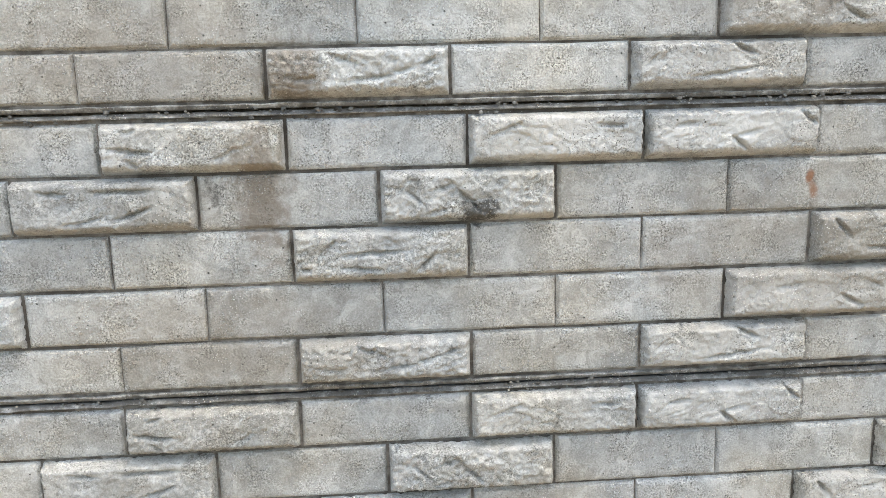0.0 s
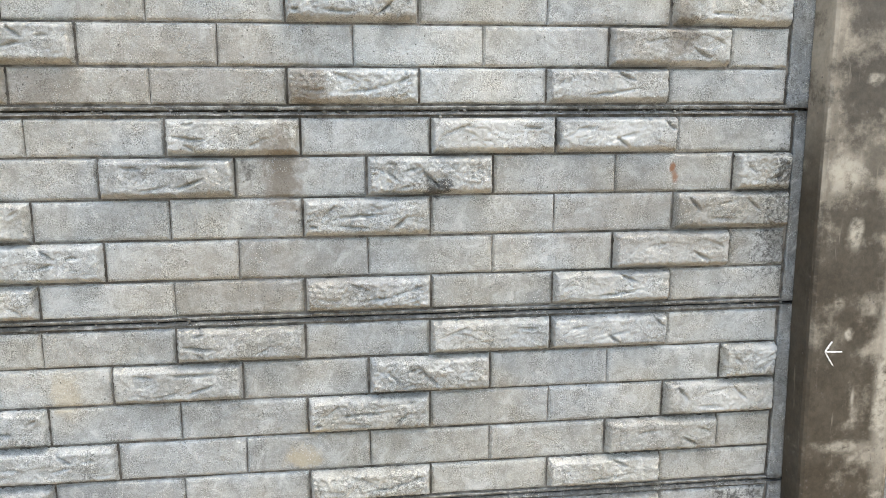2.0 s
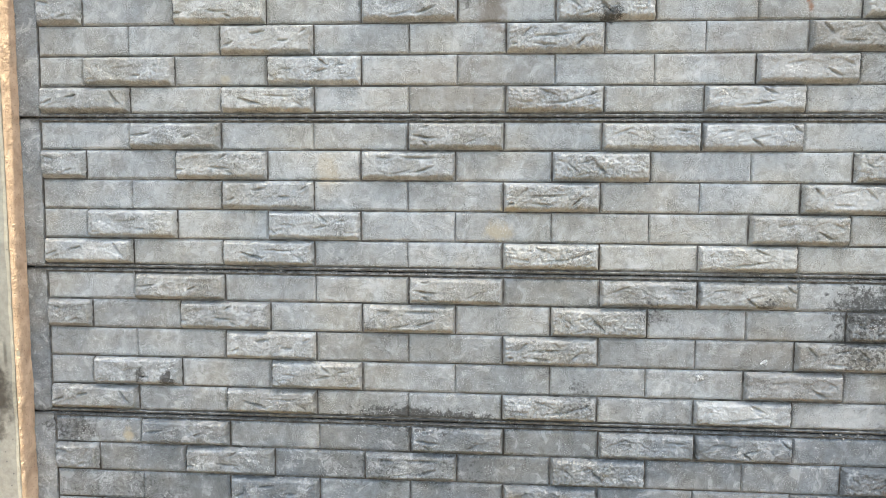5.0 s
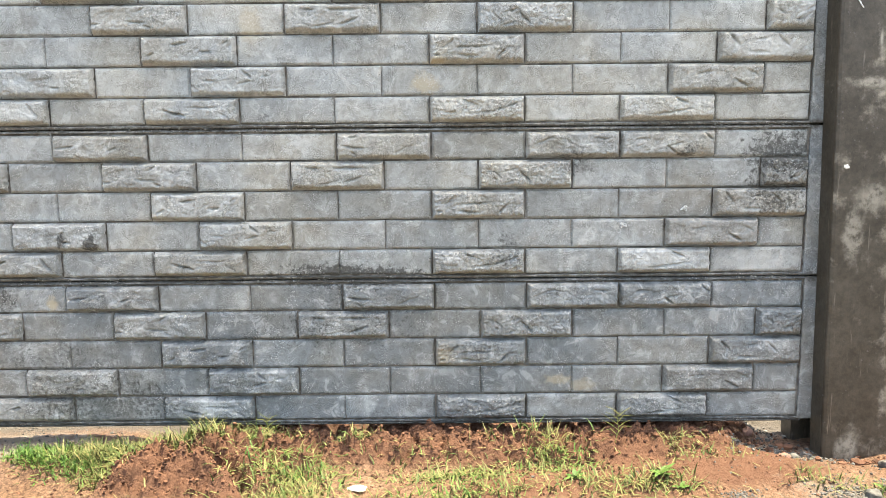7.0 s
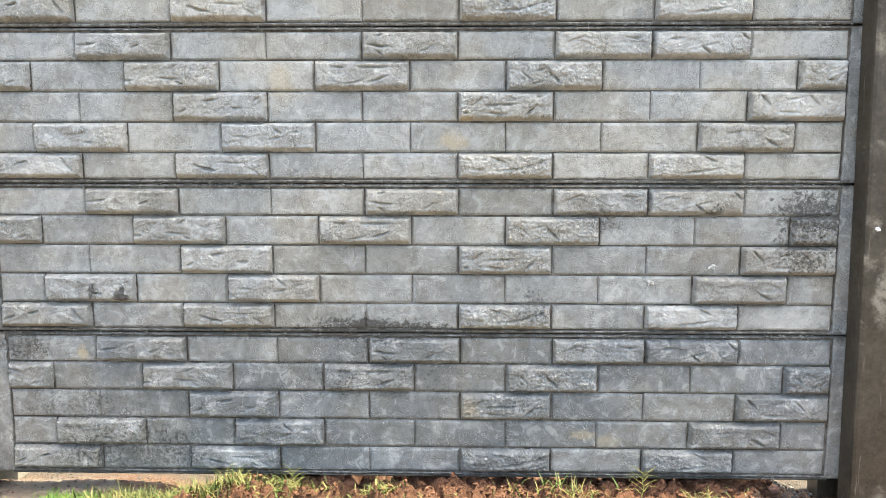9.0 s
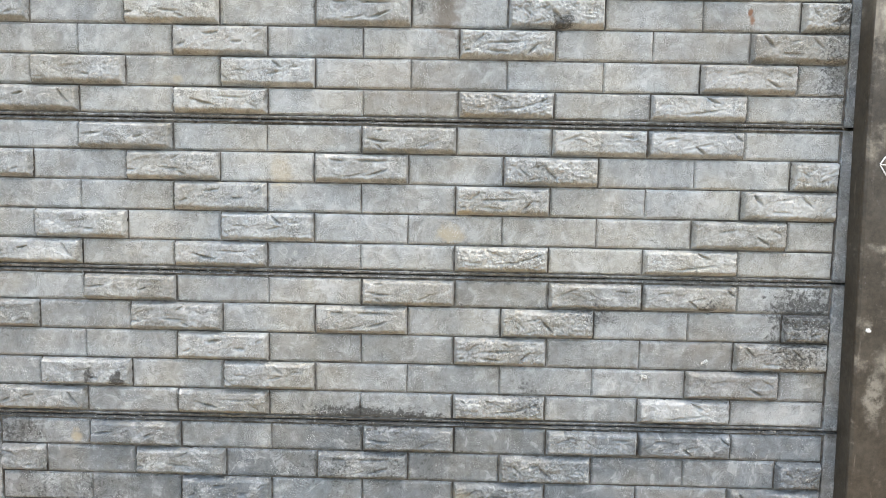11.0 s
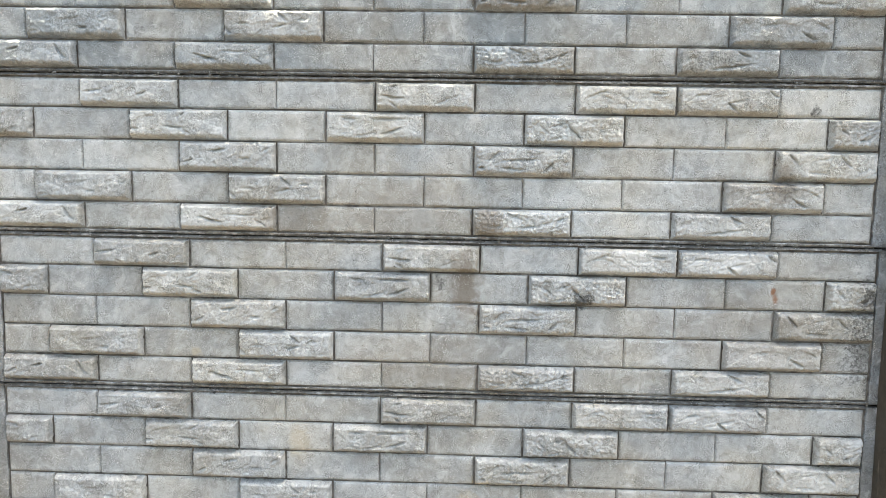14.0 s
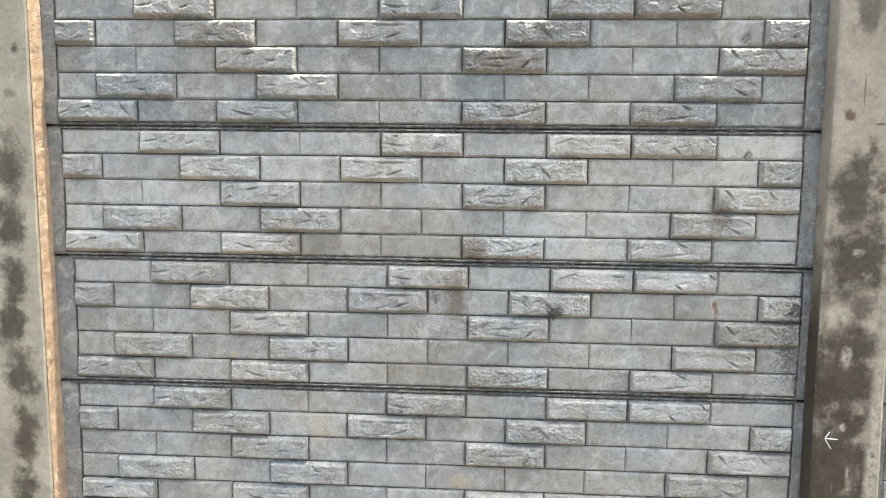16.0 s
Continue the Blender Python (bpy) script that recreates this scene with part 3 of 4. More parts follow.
def strip_mesh(x0, x1, mat, seed):
    """A plain cast margin beside the bricks, with a ragged inner edge."""
    rnd = random.Random(seed)
    bm = bmesh.new()
    n = 30
    rows = []
    for k in range(n + 1):
        z = 0.003 + (LIFT - 0.006) * k / n
        w0 = rnd.uniform(-0.0012, 0.0012)
        pts = [(x0 + w0, 0.006), (x0 + w0, 0.0005), (x0 + 0.0025 + w0, -0.0006 + rnd.uniform(-0.0006, 0.0006)), (x1 - 0.0025 + w0, -0.0006 + rnd.uniform(-0.0006, 0.0006)), (x1 + w0, 0.0005), (x1 + w0, 0.006)]
        rows.append([bm.verts.new((x, y, z)) for x, y in pts])
    for lo, hi in zip(rows, rows[1:]):
        for i in range(5):
            bm.faces.new((lo[i], lo[i + 1], hi[i + 1], hi[i]))
    bm.faces.new(rows[0][::-1])
    bm.faces.new(rows[-1])
    bmesh.ops.recalc_face_normals(bm, faces=bm.faces)
    return mesh_of(bm, "margin", mat)


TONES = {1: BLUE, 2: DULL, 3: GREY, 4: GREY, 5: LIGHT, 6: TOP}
PARTS, BRICKS = {}, {}
SLAB = slab_mesh(GRIME)
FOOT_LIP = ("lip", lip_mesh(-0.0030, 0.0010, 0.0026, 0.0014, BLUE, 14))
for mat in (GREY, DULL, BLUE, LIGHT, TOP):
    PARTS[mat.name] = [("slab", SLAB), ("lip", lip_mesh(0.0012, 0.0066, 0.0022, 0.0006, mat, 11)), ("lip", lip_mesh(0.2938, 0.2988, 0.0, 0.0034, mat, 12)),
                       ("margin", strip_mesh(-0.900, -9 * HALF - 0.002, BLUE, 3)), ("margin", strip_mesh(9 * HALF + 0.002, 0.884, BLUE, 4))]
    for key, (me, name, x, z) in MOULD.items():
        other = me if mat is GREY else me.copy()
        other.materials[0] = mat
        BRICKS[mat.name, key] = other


def panel(level, bay):
    top = new("wall_panel")
    top.location = (bay * BAY + SHIFT[level - 1], 0, FOOT + LIFT * (level - 1))
    tone = TONES[level].name
    looks = {1: "bluish-grey damp concrete panel just above the earth", 2: "grey brick-patterned concrete panel with black stains",
             3: "grey brick-patterned concrete panel with an orange spot", 4: "grey brick-patterned concrete panel with brown and rust stains",
             5: "grey brick-patterned concrete panel with brownish patches", 6: "grey brick-patterned concrete panel at the wall's top"}
    tagged(top, looks[level] if bay == 0 else "grey brick-patterned precast concrete panel between posts", "wall panel", "stacked panels of the wall", "thing")
    for name, me in PARTS[tone] + ([FOOT_LIP] if level == 1 else []):
        new(name, me).parent = top
    for key, (me, name, x, z) in MOULD.items():
        ob = new(name, BRICKS[tone, key])
        ob.parent = top
        ob.location = (x, 0, z)
    return top


# ---- posts ----
def lean(z, side):
    """How far a post stands off its upright line at a height: the one kicks out at its foot, the other tips as a whole."""
    return 0.017 * max(0.0, 1.0 - max(z, 0.0)) if side > 0 else 0.0065 * (0.9 - z)


def post_mesh(x0, x1, mat, seed, ragged):
    """A slotted concrete post: front and back flange with a web between them."""
    rnd = random.Random(seed)
    xm = (x0 + x1) / 2
    hw = (x1 - x0) / 2
    outline = [(-hw + 0.007, -0.052), (hw - 0.007, -0.052), (hw - 0.002, -0.0495), (hw, -0.044), (hw + 0.002, -0.0035), (0.022, -0.0035), (0.022, 0.052), (hw + 0.018, 0.052),
               (hw + 0.018, 0.10), (-hw - 0.018, 0.10), (-hw - 0.018, 0.052), (-0.022, 0.052), (-0.022, -0.0035), (-hw - 0.002, -0.0035), (-hw, -0.044), (-hw + 0.002, -0.0495)]
    bm = bmesh.new()
    n, z0, z1 = 90, -0.35, 1.93
    rings = []
    for k in range(n + 1):
        z = z0 + (z1 - z0) * k / n
        ring = []
        for x, y in outline:
            j = ragged * noise.noise(Vector((x * 40 + seed, y * 60, z * 22))) + 0.3 * ragged * noise.noise(Vector((x * 90, y * 90 + seed, z * 90)))
            slow = 0.0012 * noise.noise(Vector((seed * 3.1, x * 4, z * 2.5)))
            ring.append(bm.verts.new((xm + x + j + slow + lean(z, xm), y + 0.5 * j, z)))
        rings.append(ring)
    m = len(outline)
    for lo, hi in zip(rings, rings[1:]):
        for i in range(m):
            bm.faces.new((lo[i], lo[(i + 1) % m], hi[(i + 1) % m], hi[i]))
    bm.faces.new(rings[0][::-1])
    bm.faces.new(rings[-1])
    bmesh.ops.recalc_face_normals(bm, faces=bm.faces)
    return mesh_of(bm, "concrete_post", mat)


def post(x0, x1, mat, seed, ragged, label):
    ob = new("concrete_post", post_mesh(x0, x1, mat, seed, ragged))
    return tagged(ob, label, "post", "posts of the wall", "thing")


def mortar():
    m, t, b = material("rough_orange_mortar")
    pos = place(t)
    fine = noise_node(t, pos, 260.0, 4.0, 0.7)
    col = mix(t, span(t, noise_node(t, pos, 40.0, 4.0), 0.35, 0.65), (0.46, 0.335, 0.235), (0.34, 0.24, 0.165))
    col = mix(t, math_node(t, "MULTIPLY", dots(t, pos, 190.0, 0.26, 0.18), 0.6), col, (0.14, 0.09, 0.06))
    t.links.new(col, b.inputs["Base Color"])
    b.inputs["Roughness"].default_value = 0.95
    bump = node(t, "ShaderNodeBump", Strength=1.0, Distance=0.002)
    t.links.new(fine, bump.inputs["Height"])
    t.links.new(bump.outputs[0], b.inputs["Normal"])
    return m


def mortar_edge(parent):
    """Rough mortar that squeezed out along the post's side, with a step where two pours meet."""
    bm = bmesh.new()
    rows = []
    n, z0, z1 = 420, 0.03, 1.90
    for k in range(n + 1):
        z = z0 + (z1 - z0) * k / n
        line = []
        for i in range(9):
            y = -0.0495 + 0.0475 * i / 8
            p = Vector((y * 60, 4.0, z * 45))
            out = 0.0022 + 0.0020 * noise.noise(Vector((1, i * 0.25, z * 11))) + 0.0014 * noise.noise(p) + 0.0009 * noise.noise(p * 3.1)
            out += 0.0028 * (1.0 if z < 1.508 else 0.0) * (i / 8)
            out = max(out, 0.0004) * (0.15 if i == 0 else 1.0)
            line.append(bm.verts.new((POST_L + lean(z, -1) + out, y + 0.0012 * noise.noise(p * 1.7), z)))
        rows.append(line)
    for lo, hi in zip(rows, rows[1:]):
        for i in range(8):
            bm.faces.new((lo[i], lo[i + 1], hi[i + 1], hi[i]))
    bmesh.ops.recalc_face_normals(bm, faces=bm.faces)
    return part("mortar_edge", bm, mortar(), parent, "rough orange mortar edge")


RIGHT_POST = post(POST_R, POST_R + 0.150, POST_RIGHT, 2, 0.0006, "brown-stained precast concrete post with a chalk arrow")
LEFT_POST = post(POST_L - 0.145, POST_L, POST_LEFT, 5, 0.0022, "beige concrete post with dark damp blotches and chipped edge")
post(POST_R + BAY, POST_R + BAY + 0.145, POST_PLAIN, 8, 0.0008, "beige concrete post at the wall's further bay")


mortar_edge(LEFT_POST)


# ---- ground ----
def rise(x, y):
    """Height of the earth."""
    s = lambda a, b, v: max(0.0, min(1.0, (v - a) / (b - a))) ** 2 * (3 - 2 * max(0.0, min(1.0, (v - a) / (b - a))))
    middle = s(-0.52, -0.36, x) * s(0.78, 0.60, x)
    bank = s(-0.155, -0.085, y) * (0.72 + 0.28 * s(-0.03, -0.07, y)) * s(0.22, 0.10, y)
    h = -0.004 + 0.018 * s(-0.45, -0.2, x) + 0.026 * s(-0.42, -0.56, x) * s(-0.17, -0.09, y) + 0.040 * middle * bank
    h += -0.014 * s(0.60, 0.75, x) * s(1.1, 0.9, x) * s(-0.13, -0.07, y)
    h += 0.062 * s(0.40, 0.58, x) * s(0.80, 0.72, x) * s(0.03, 0.10, y) * s(0.30, 0.15, y)
    h += 0.062 * math.exp(-((x + 0.37) / 0.14) ** 4 - ((y + 0.18) / 0.10) ** 2)
    h += 0.022 * math.exp(-((x - 0.32) / 0.20) ** 2 - ((y + 0.22) / 0.08) ** 2) + 0.030 * math.exp(-((x - 0.66) / 0.17) ** 2 - ((y + 0.17) / 0.06) ** 2)
    far = s(1.45, 1.05, abs(x)) * s(-0.85, -0.5, y) * s(0.5, 0.17, y)
    p = Vector((x, y, 0))
    clod = max(0.0, noise.noise(p * 21 + Vector((4, 1, 0)))) * 0.022 + 0.012 * noise.noise(p * 45) + 0.007 * noise.noise(p * 110)
    heap = math.exp(-((x + 0.37) / 0.16) ** 4 - ((y + 0.18) / 0.11) ** 4)
    # broken lumps with deep cracks between them, and a long cleft down the heap
    warp = p + Vector((noise.noise(p * 30), noise.noise(p * 30 + Vector((9, 0, 0))), 0)) * 0.012
    crack = max(0.0, 1 - abs(noise.noise(warp * 17)) / 0.13) + 0.6 * max(0.0, 1 - abs(noise.noise(warp * 41 + Vector((3, 0, 0)))) / 0.16)
    lumps = 0.032 * abs(noise.noise(warp * 17)) + 0.030 * abs(noise.noise(warp * 38)) + 0.014 * abs(noise.noise(warp * 95)) - 0.020 * crack
    along = (x + 0.42) * 0.80 - (y + 0.09) * 0.60
    cleft = abs((x + 0.42) * 0.60 + (y + 0.09) * 0.80 + 0.020 * noise.noise(p * 19))
    lumps -= 0.075 * max(0.0, 1 - cleft / 0.030) * s(-0.02, 0.03, along) * s(0.30, 0.24, along)
    h += heap * lumps
    h -= 0.030 * middle * bank * max(0.0, 1 - abs(noise.noise(warp * 9 + Vector((0, 5, 0)))) / 0.10)
    crumb = noise.noise(p * 62) * 0.009 + noise.noise(p * 140) * 0.006 + 0.004
    clod += (crumb - 0.004) * (0.25 + 1.2 * heap + 0.8 * middle * bank)
    h += far * (clod * (0.30 + 1.0 * middle * bank + 0.5 * heap) + 0.012 * noise.noise(p * 5))
    return h


def steps(fine0, fine1, d, reach):
    out = list(np.arange(fine0, fine1, d))
    lo, hi, step = [], [], d
    while fine1 + step < reach:
        hi.append(fine1 + step)
        lo.append(fine0 - step)
        step *= 1.25
    return [float(v) for v in lo[::-1] + out + hi]


xs, ys = steps(-1.15, 1.15, 0.0042, 400), steps(-0.55, 0.20, 0.0042, 400)
verts = [(x, y, rise(x, y)) for y in ys for x in xs]
nx = len(xs)
faces = [(j * nx + i, j * nx + i + 1, (j + 1) * nx + i + 1, (j + 1) * nx + i) for j in range(len(ys) - 1) for i in range(nx - 1)]
me = bpy.data.meshes.new("ground")
me.from_pydata(verts, [], faces)
me.polygons.foreach_set("use_smooth", [True] * len(me.polygons))
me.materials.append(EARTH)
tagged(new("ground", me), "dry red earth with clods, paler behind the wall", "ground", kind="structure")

# ---- loose things on the ground ----
ICO = bmesh.new()
bmesh.ops.create_icosphere(ICO, subdivisions=1, radius=1.0)
ICO_V, ICO_F = [v.co.copy() for v in ICO.verts], [[v.index for v in f.verts] for f in ICO.faces]
ICO.free()


def scatter(name, mat, patches, label, seed, sink=0.62, flat=0.85):
    """Many small lumps in one mesh; patches of (x, y, rx, ry, count, smallest, largest)."""
    rnd = random.Random(seed)
    vs, fs = [], []
    for x0, y0, rx, ry, count, small, large in patches:
        for _ in range(count):
            x, y = rnd.gauss(x0, rx / 2), rnd.gauss(y0, ry / 2)
            r = small + (large - small) * rnd.random() ** 3
            z = rise(x, y) + r * (flat - sink)
            base, turn = len(vs), rnd.uniform(0, 6.28)
            sx, sy = rnd.uniform(0.7, 1.3), rnd.uniform(0.7, 1.2)
            for v in ICO_V:
                k = r * rnd.uniform(0.55, 1.35)
                px, py = v.x * sx * k, v.y * sy * k
                vs.append((x + px * math.cos(turn) - py * math.sin(turn), y + px * math.sin(turn) + py * math.cos(turn), z + v.z * flat * k))
            fs += [[base + i for i in f] for f in ICO_F]
    me = bpy.data.meshes.new(name)
    me.from_pydata(vs, [], fs)
    me.materials.append(mat)
    return tagged(new(name, me), label, "soil" if "soil" in name else "gravel", kind="stuff")


scatter("soil_clods", CLOD, ((-0.36, -0.19, 0.22, 0.11, 2600, 0.0007, 0.0045), (0.15, -0.07, 0.75, 0.06, 2400, 0.0008, 0.006), (-0.1, -0.22, 1.3, 0.2, 2600, 0.0006, 0.0032),
                             (0.62, 0.03, 0.2, 0.06, 350, 0.002, 0.012), (0.98, -0.09, 0.1, 0.03, 120, 0.002, 0.012), (0.35, -0.15, 0.15, 0.04, 200, 0.0015, 0.008)),
        "loose dark red clods of dug earth below the wall", 21)
scatter("gravel", STONE, ((0.80, -0.055, 0.14, 0.06, 500, 0.0015, 0.005), (0.86, -0.25, 0.10, 0.04, 1000, 0.0010, 0.0035), (0.63, -0.255, 0.03, 0.015, 160, 0.0012, 0.0035), (0.95, -0.20, 0.08, 0.03, 200, 0.0012, 0.004), (0.7, -0.2, 0.5, 0.1, 200, 0.001, 0.003),
                          (-0.85, 0.0, 0.4, 0.08, 200, 0.001, 0.004), (-0.78, 0.10, 0.4, 0.10, 500, 0.0008, 0.003), (0.79, 0.08, 0.06, 0.06, 150, 0.001, 0.006)),
        "fine grey gravel strewn at the post's foot", 22)


def grass(seed, tufts, mat, label):
    """Blades in one mesh; tufts of (x, y, rx, ry, blades, length, upright)."""
    rnd = random.Random(seed)
    vs, fs = [], []
    for x0, y0, rx, ry, count, length, upright in tufts:
        for _ in range(count):
            x, y = rnd.gauss(x0, rx / 2), rnd.gauss(y0, ry / 2)
            if y > -0.012:
                y = -0.012 - rnd.random() * 0.03
            z, turn, size = rise(x, y) - 0.003, rnd.uniform(0, 6.28), length * rnd.uniform(0.45, 1.25)
            lean, bend, w = rnd.uniform(0.2, 1.8) * (1.3 - upright), rnd.uniform(0.2, 2.0), rnd.uniform(0.0007, 0.0017)
            cx, sx = math.cos(turn), math.sin(turn)
            base, px, pz, a = len(vs), 0.0, 0.0, lean
            for k in range(5):
                half = w * (1 - (k / 4) ** 2 * 0.95)
                vs.append((x + px * cx - half * sx, y + px * sx + half * cx, z + pz))
                vs.append((x + px * cx + half * sx, y + px * sx - half * cx, z + pz))
                px, pz, a = px + math.sin(a) * size / 4, max(pz + math.cos(a) * size / 4, 0.002), a + bend / 4
            fs += [(base + 2 * k, base + 2 * k + 1, base + 2 * k + 3, base + 2 * k + 2) for k in range(4)]
    # keep the blades in front of the wall
    vs = [(x, min(y, -0.014), z) for x, y, z in vs]
    me = bpy.data.meshes.new("grass")
    me.from_pydata(vs, [], fs)
    me.materials.append(mat)
    return tagged(new("grass", me), label, "grass", kind="stuff")


grass(31, ((-0.55, -0.070, 0.10, 0.04, 1200, 0.040, 0.6), (-0.43, -0.07, 0.16, 0.04, 1000, 0.046, 0.75), (-0.30, -0.045, 0.12, 0.04, 420, 0.042, 0.7), (-0.52, -0.14, 0.06, 0.05, 420, 0.04, 0.4),
           (-0.18, -0.155, 0.12, 0.09, 1000, 0.032, 0.2), (-0.17, -0.24, 0.10, 0.06, 600, 0.03, 0.3), (-0.06, -0.06, 0.04, 0.02, 200, 0.026, 0.6), (0.147, -0.175, 0.13, 0.04, 700, 0.028, 0.15), (0.31, -0.13, 0.10, 0.05, 520, 0.030, 0.25),
           (0.17, -0.265, 0.18, 0.04, 420, 0.028, 0.2), (0.06, -0.11, 0.12, 0.03, 140, 0.024, 0.3), (0.36, -0.24, 0.08, 0.05, 260, 0.03, 0.3), (0.30, -0.07, 0.10, 0.02, 110, 0.040, 0.9), (0.56, -0.10, 0.03, 0.015, 90, 0.030, 0.6),
           (0.48, -0.23, 0.10, 0.05, 420, 0.032, 0.4), (0.60, -0.13, 0.10, 0.04, 160, 0.03, 0.3), (0.80, -0.21, 0.10, 0.03, 140, 0.035, 0.4), (0.90, -0.23, 0.05, 0.02, 90, 0.04, 0.5),
           (-0.1, -0.40, 0.9, 0.14, 1800, 0.033, 0.4), (0.5, -0.5, 0.5, 0.2, 700, 0.033, 0.4), (-0.8, -0.40, 0.3, 0.15, 500, 0.033, 0.4)), BLADE, "sparse green and straw-yellow grass in red earth")
LUSH = plain("lush_grass_blade", (0.035, 0.095, 0.014), (0.125, 0.185, 0.04), 0, 0.55, True)
grass(32, ((-0.68, -0.072, 0.07, 0.032, 1100, 0.025, 0.5), (-0.80, -0.09, 0.04, 0.015, 90, 0.024, 0.5), (-0.60, -0.11, 0.08, 0.04, 420, 0.028, 0.5), (-0.17, -0.15, 0.10, 0.06, 420, 0.028, 0.3),
           (0.15, -0.175, 0.12, 0.04, 200, 0.024, 0.2), (0.33, -0.13, 0.08, 0.04, 260, 0.026, 0.3), (0.12, -0.26, 0.14, 0.04, 220, 0.026, 0.3)), LUSH, "lush green grass at the foot of the wall")


# ---- single plants ----
LEAF = plain("weed_leaf", (0.04, 0.085, 0.014), (0.085, 0.14, 0.03), 60, 0.55)
DRY = plain("dry_stem", (0.24, 0.17, 0.09), (0.13, 0.085, 0.05), 80, 0.85)


def leaf_mesh(length, width, droop):
    bm = bmesh.new()
    rows = []
    for k in range(7):
        f = k / 6
        w = width * math.sin(math.pi * (0.08 + 0.90 * f)) ** 0.8
        x, z = length * f, length * (0.55 * f - droop * f * f)
        rows.append([bm.verts.new((x, -w, z + w * 0.25)), bm.verts.new((x, 0, z)), bm.verts.new((x, w, z + w * 0.25))])
    for lo, hi in zip(rows, rows[1:]):
        for i in range(2):
            bm.faces.new((lo[i], lo[i + 1], hi[i + 1], hi[i]))
    return mesh_of(bm, "leaf", LEAF, smooth=True)


def weed(x, y, size, leaves, seed, label):
    """A small broad-leaved weed: a rosette of drooping leaves."""
    rnd = random.Random(seed)
    top = new("weed")
    top.location = (x, y, rise(x, y) - 0.001)
    for k in range(leaves):
        ob = new("leaf", leaf_mesh(size * rnd.uniform(0.7, 1.2), size * rnd.uniform(0.13, 0.2), rnd.uniform(0.25, 0.6)))
        ob.parent = top
        ob.rotation_euler = (0, rnd.uniform(-0.6, 0.15), k * 2.4 + rnd.uniform(-0.3, 0.3))
        ob.location = (0, 0, 0.004 * k / leaves)
    return tagged(top, label, "weed", "weeds below the wall", "thing")


weed(0.50, -0.215, 0.026, 9, 51, "fresh green broad-leaved weed in red earth")
weed(0.345, -0.215, 0.024, 7, 52, "small green weed beside dug earth")
weed(0.525, -0.245, 0.022, 6, 53, "small green weed beside dug earth")
weed(0.90, -0.225, 0.030, 6, 54, "green weed among grey gravel")


def twig(x, y, height, forks, seed, name, mat, label):
    """A thin stem with side shoots, swept as a tube."""
    rnd = random.Random(seed)
    cu = bpy.data.curves.new(name, "CURVE")
    cu.dimensions, cu.bevel_depth, cu.bevel_resolution = "3D", 0.0008, 1
    lines = [[(0, 0, 0), (0.1 * height, 0, 0.4 * height), (0.05 * height, 0.02 * height, 0.75 * height), (0.2 * height, 0, height)]]
    for k in range(forks):
        f = 0.25 + 0.65 * k / forks
        side = 1 if k % 2 else -1
        a = (0.08 * height, 0, f * height)
        lines.append([a, (a[0] + side * 0.16 * height, rnd.uniform(-0.1, 0.1) * height, a[2] + 0.14 * height), (a[0] + side * 0.34 * height, rnd.uniform(-0.2, 0.2) * height, a[2] + 0.2 * height)])
    for pts in lines:
        sp = cu.splines.new("POLY")
        sp.points.add(len(pts) - 1)
        for i, (p, q) in enumerate(zip(sp.points, pts)):
            p.co, p.radius = (*q, 1), 1 - 0.7 * i / (len(pts) - 1)
    cu.materials.append(mat)
    ob = new(name, cu)
    ob.location = (x, y, rise(x, y) - 0.003)
    return tagged(ob, label, name.replace("_", " "), kind="thing")


twig(0.54, -0.135, 0.060, 4, 61, "dry_twig", DRY, "thin dry brown twig standing in red earth")
STALK = plain("straw_stalk", (0.30, 0.28, 0.09), (0.17, 0.20, 0.05), 90, 0.7)
twig(0.44, -0.10, 0.075, 9, 62, "grass_stalk", STALK, "tall yellow-green grass stalk before the lowest panel")
twig(0.30, -0.12, 0.060, 7, 63, "grass_stalk", STALK, "tall yellow-green grass stalk before the lowest panel")
twig(-0.24, -0.07, 0.060, 7, 64, "grass_stalk", STALK, "tall yellow-green grass stalk before the lowest panel")


# ---- marks and crumbs on post and wall ----
def stroke(x0, z0, x1, z1, w, parent, seed):
    """A chalk stroke on the post's face, with a broken edge."""
    rnd = random.Random(seed)
    bm = bmesh.new()
    d = Vector((x1 - x0, 0, z1 - z0))
    side = Vector((-d.z, 0, d.x)).normalized()
    rows = []
    for k in range(13):
        c = Vector((x0, 0, z0)) + d * (k / 12)
        h = w * (0.35 + 0.65 * math.sin(math.pi * (0.12 + 0.76 * k / 12))) * rnd.uniform(0.75, 1.2) / 2
        rows.append([bm.verts.new((p.x, y, p.z)) for p, y in ((c - side * h, -0.0515), (c - side * h * 0.6, -0.0538), (c + side * h * 0.6, -0.0538), (c + side * h, -0.0515))])
    for lo, hi in zip(rows, rows[1:]):
        for i in range(3):
            bm.faces.new((lo[i], lo[i + 1], hi[i + 1], hi[i]))
    bmesh.ops.recalc_face_normals(bm, faces=bm.faces)
    return part("chalk_stroke", bm, CHALK, parent, "white chalk stroke")


stroke(0.8775, 0.8935, 0.9050, 0.8925, 0.0030, RIGHT_POST, 1)
stroke(0.8775, 0.8940, 0.8880, 0.9095, 0.0030, RIGHT_POST, 2)
stroke(0.8775, 0.8930, 0.8925, 0.8705, 0.0030, RIGHT_POST, 3)
stroke(0.8735, 0.5805, 0.8840, 0.5775, 0.0090, RIGHT_POST, 4)


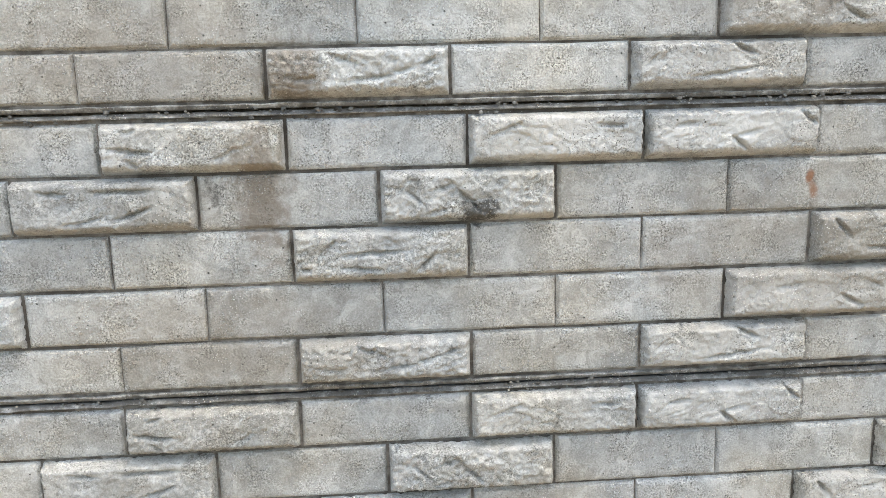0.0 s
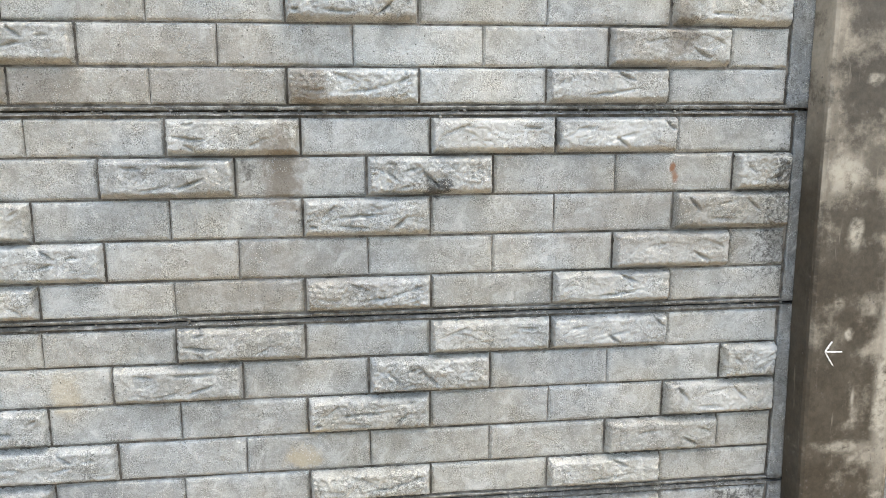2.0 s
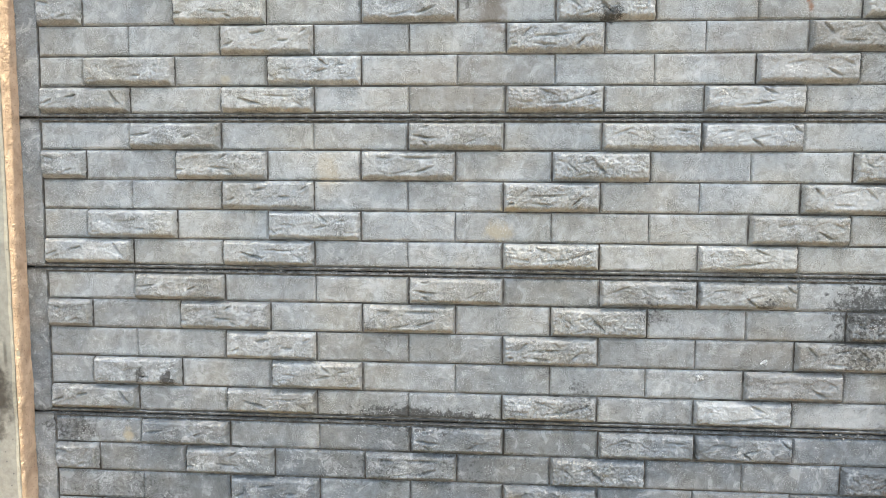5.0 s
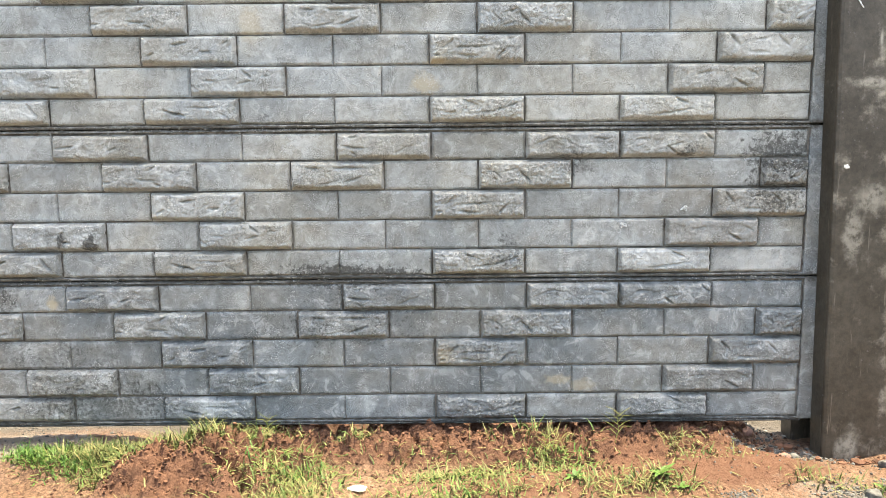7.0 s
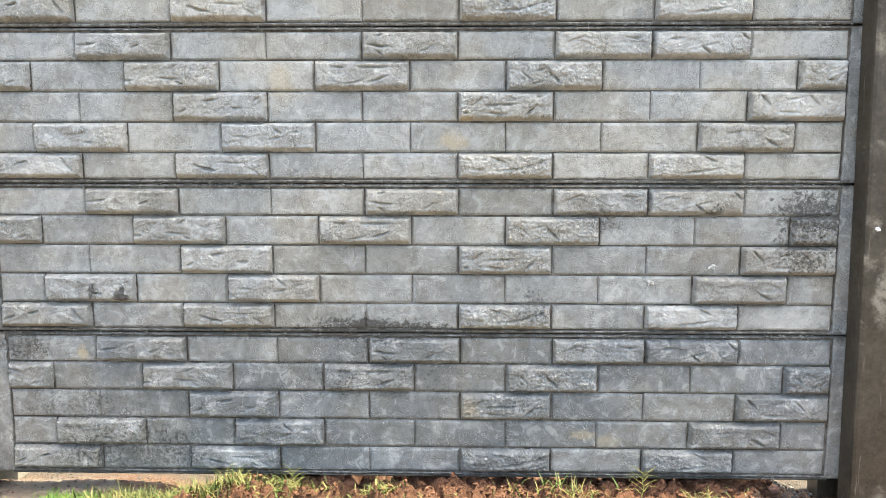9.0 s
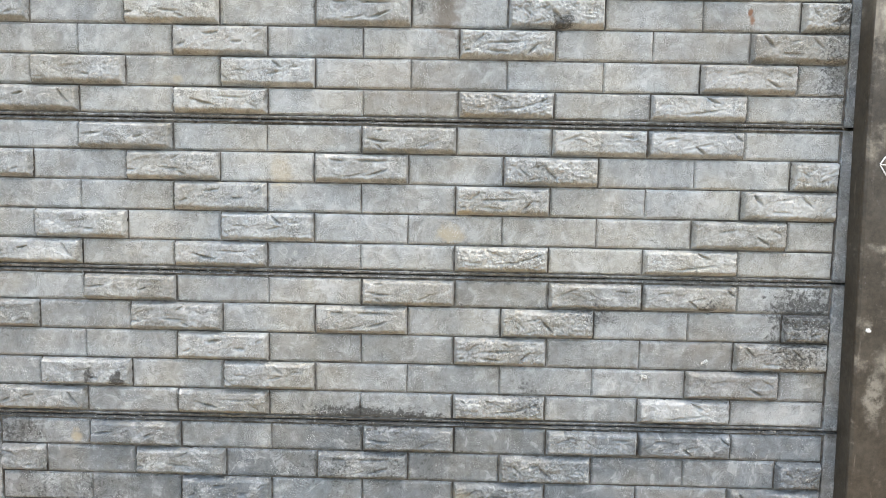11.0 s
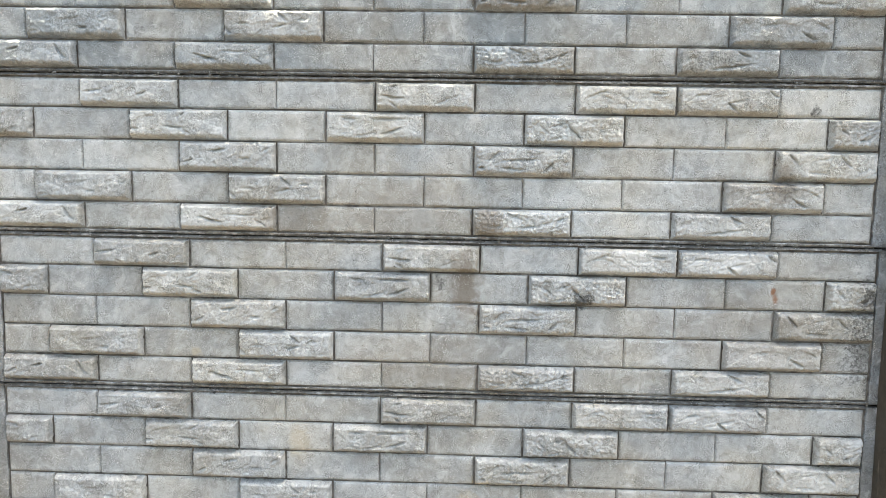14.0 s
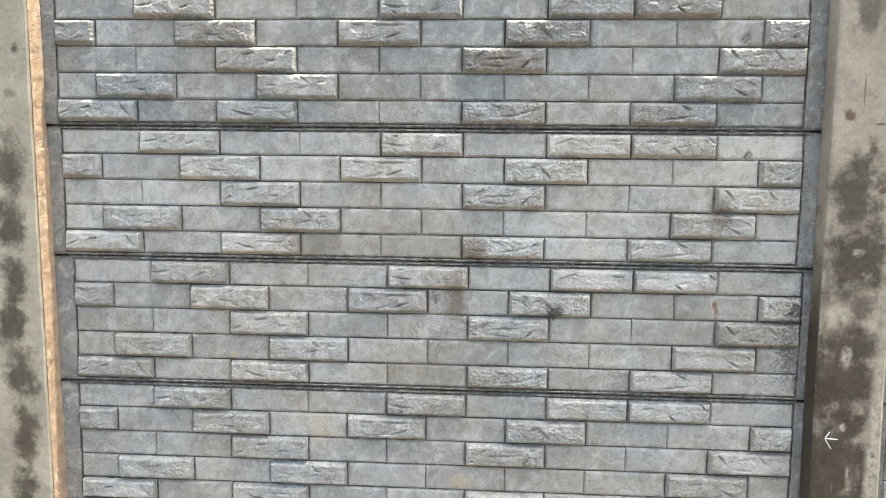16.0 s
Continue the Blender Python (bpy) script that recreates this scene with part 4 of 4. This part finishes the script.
def lump(name, mat, x, y, z, size, seed, label, category, grains=16):
    """A small crumb of several grains."""
    rnd = random.Random(seed)
    bm = bmesh.new()
    for k in range(grains):
        made = bmesh.ops.create_icosphere(bm, subdivisions=1, radius=size * rnd.uniform(0.14, 0.32))["verts"]
        off = Vector((rnd.uniform(-0.6, 0.6), 0, rnd.uniform(-0.5, 0.5))) * size
        for v in made:
            v.co = v.co * rnd.uniform(0.85, 1.1) + off
    ob = part(name, bm, mat)
    ob.location = (x, y, z)
    return tagged(ob, label, category, kind="thing")


CRUMB = plain("grey_white_crumb", (0.78, 0.78, 0.75), (0.30, 0.29, 0.27), 300)
lump("mortar_crumb", CRUMB, 0.588, -0.0025, 0.4985, 0.009, 5, "small white mortar crumb stuck to the panel", "mortar crumb")
lump("mortar_crumb", CRUMB, 0.470, -0.0025, 0.4655, 0.009, 6, "small white mortar crumb stuck to the panel", "mortar crumb")


def stone(x, y, size, seed, mat, label):
    rnd = random.Random(seed)
    bm = bmesh.new()
    bmesh.ops.create_icosphere(bm, subdivisions=3, radius=size)
    o = Vector((rnd.uniform(0, 9), rnd.uniform(0, 9), 0))
    for v in bm.verts:
        v.co *= 1 + 0.45 * noise.noise(v.co / size * 0.9 + o) + 0.10 * noise.noise(v.co / size * 3 + o)
        v.co.z *= 0.7
    if mat is CHALK:
        bmesh.ops.scale(bm, vec=(1.3, 0.8, 0.35), verts=bm.verts)
    ob = part("stone", bm, mat)
    ob.location = (x, y, rise(x, y) + size * 0.42)
    return tagged(ob, label, "stone", "stones at the post", "thing")


ROCK = plain("grey_stone", (0.15, 0.14, 0.125), (0.085, 0.08, 0.07), 60, 0.9)
RED_ROCK = plain("earthy_stone", (0.26, 0.15, 0.11), (0.16, 0.09, 0.07), 60, 0.9)
stone(0.775, -0.085, 0.012, 41, RED_ROCK, "reddish stone in the shade by the post's foot")
stone(0.80, -0.075, 0.010, 42, ROCK, "grey stone in the shade by the post's foot")
stone(0.755, 0.05, 0.012, 43, RED_ROCK, "earthy stone beneath the lowest panel")
stone(0.955, -0.125, 0.014, 44, ROCK, "grey broken stone on red earth")
stone(0.86, -0.255, 0.013, 45, ROCK, "grey broken stone among fine gravel")
stone(0.905, -0.262, 0.016, 46, ROCK, "grey broken stone among fine gravel")
stone(-0.045, -0.222, 0.013, 47, CHALK, "flat white chip of rubble in grass")

# ---- grit caught on the ledges between panels ----
def ledge_grit(seed):
    rnd = random.Random(seed)
    vs, fs = [], []
    for joint in range(1, 6):
        z0 = FOOT + LIFT * joint
        for _ in range(420):
            x = rnd.uniform(-0.86, 0.83)
            if noise.noise(Vector((x * 6, joint * 3.3, 0))) < rnd.uniform(-0.5, 0.3):
                continue
            r = 0.0005 + 0.0019 * rnd.random() ** 3
            z = z0 + rnd.choice((-0.0012, -0.0012, -0.0080, 0.0009)) + rnd.uniform(-0.0008, 0.0008)
            y = rnd.uniform(-0.0015, 0.004)
            base = len(vs)
            for v in ICO_V:
                k = r * rnd.uniform(0.6, 1.3)
                vs.append((x + v.x * 1.3 * k, y + v.y * k, z + v.z * k))
            fs += [[base + i for i in f] for f in ICO_F]
    me = bpy.data.meshes.new("mortar_grit")
    me.from_pydata(vs, [], fs)
    me.materials.append(GRIT)
    return tagged(new("mortar_grit", me), "dark and pale mortar grit in the panel joints", "grit", kind="stuff")


GRIT = plain("joint_grit", (0.035, 0.034, 0.030), (0.26, 0.255, 0.235), 0, 0.95, True)
ledge_grit(71)

# ---- panels in place ----
for bay in (0, 1):
    for level in range(1, 7):
        panel(level, bay)
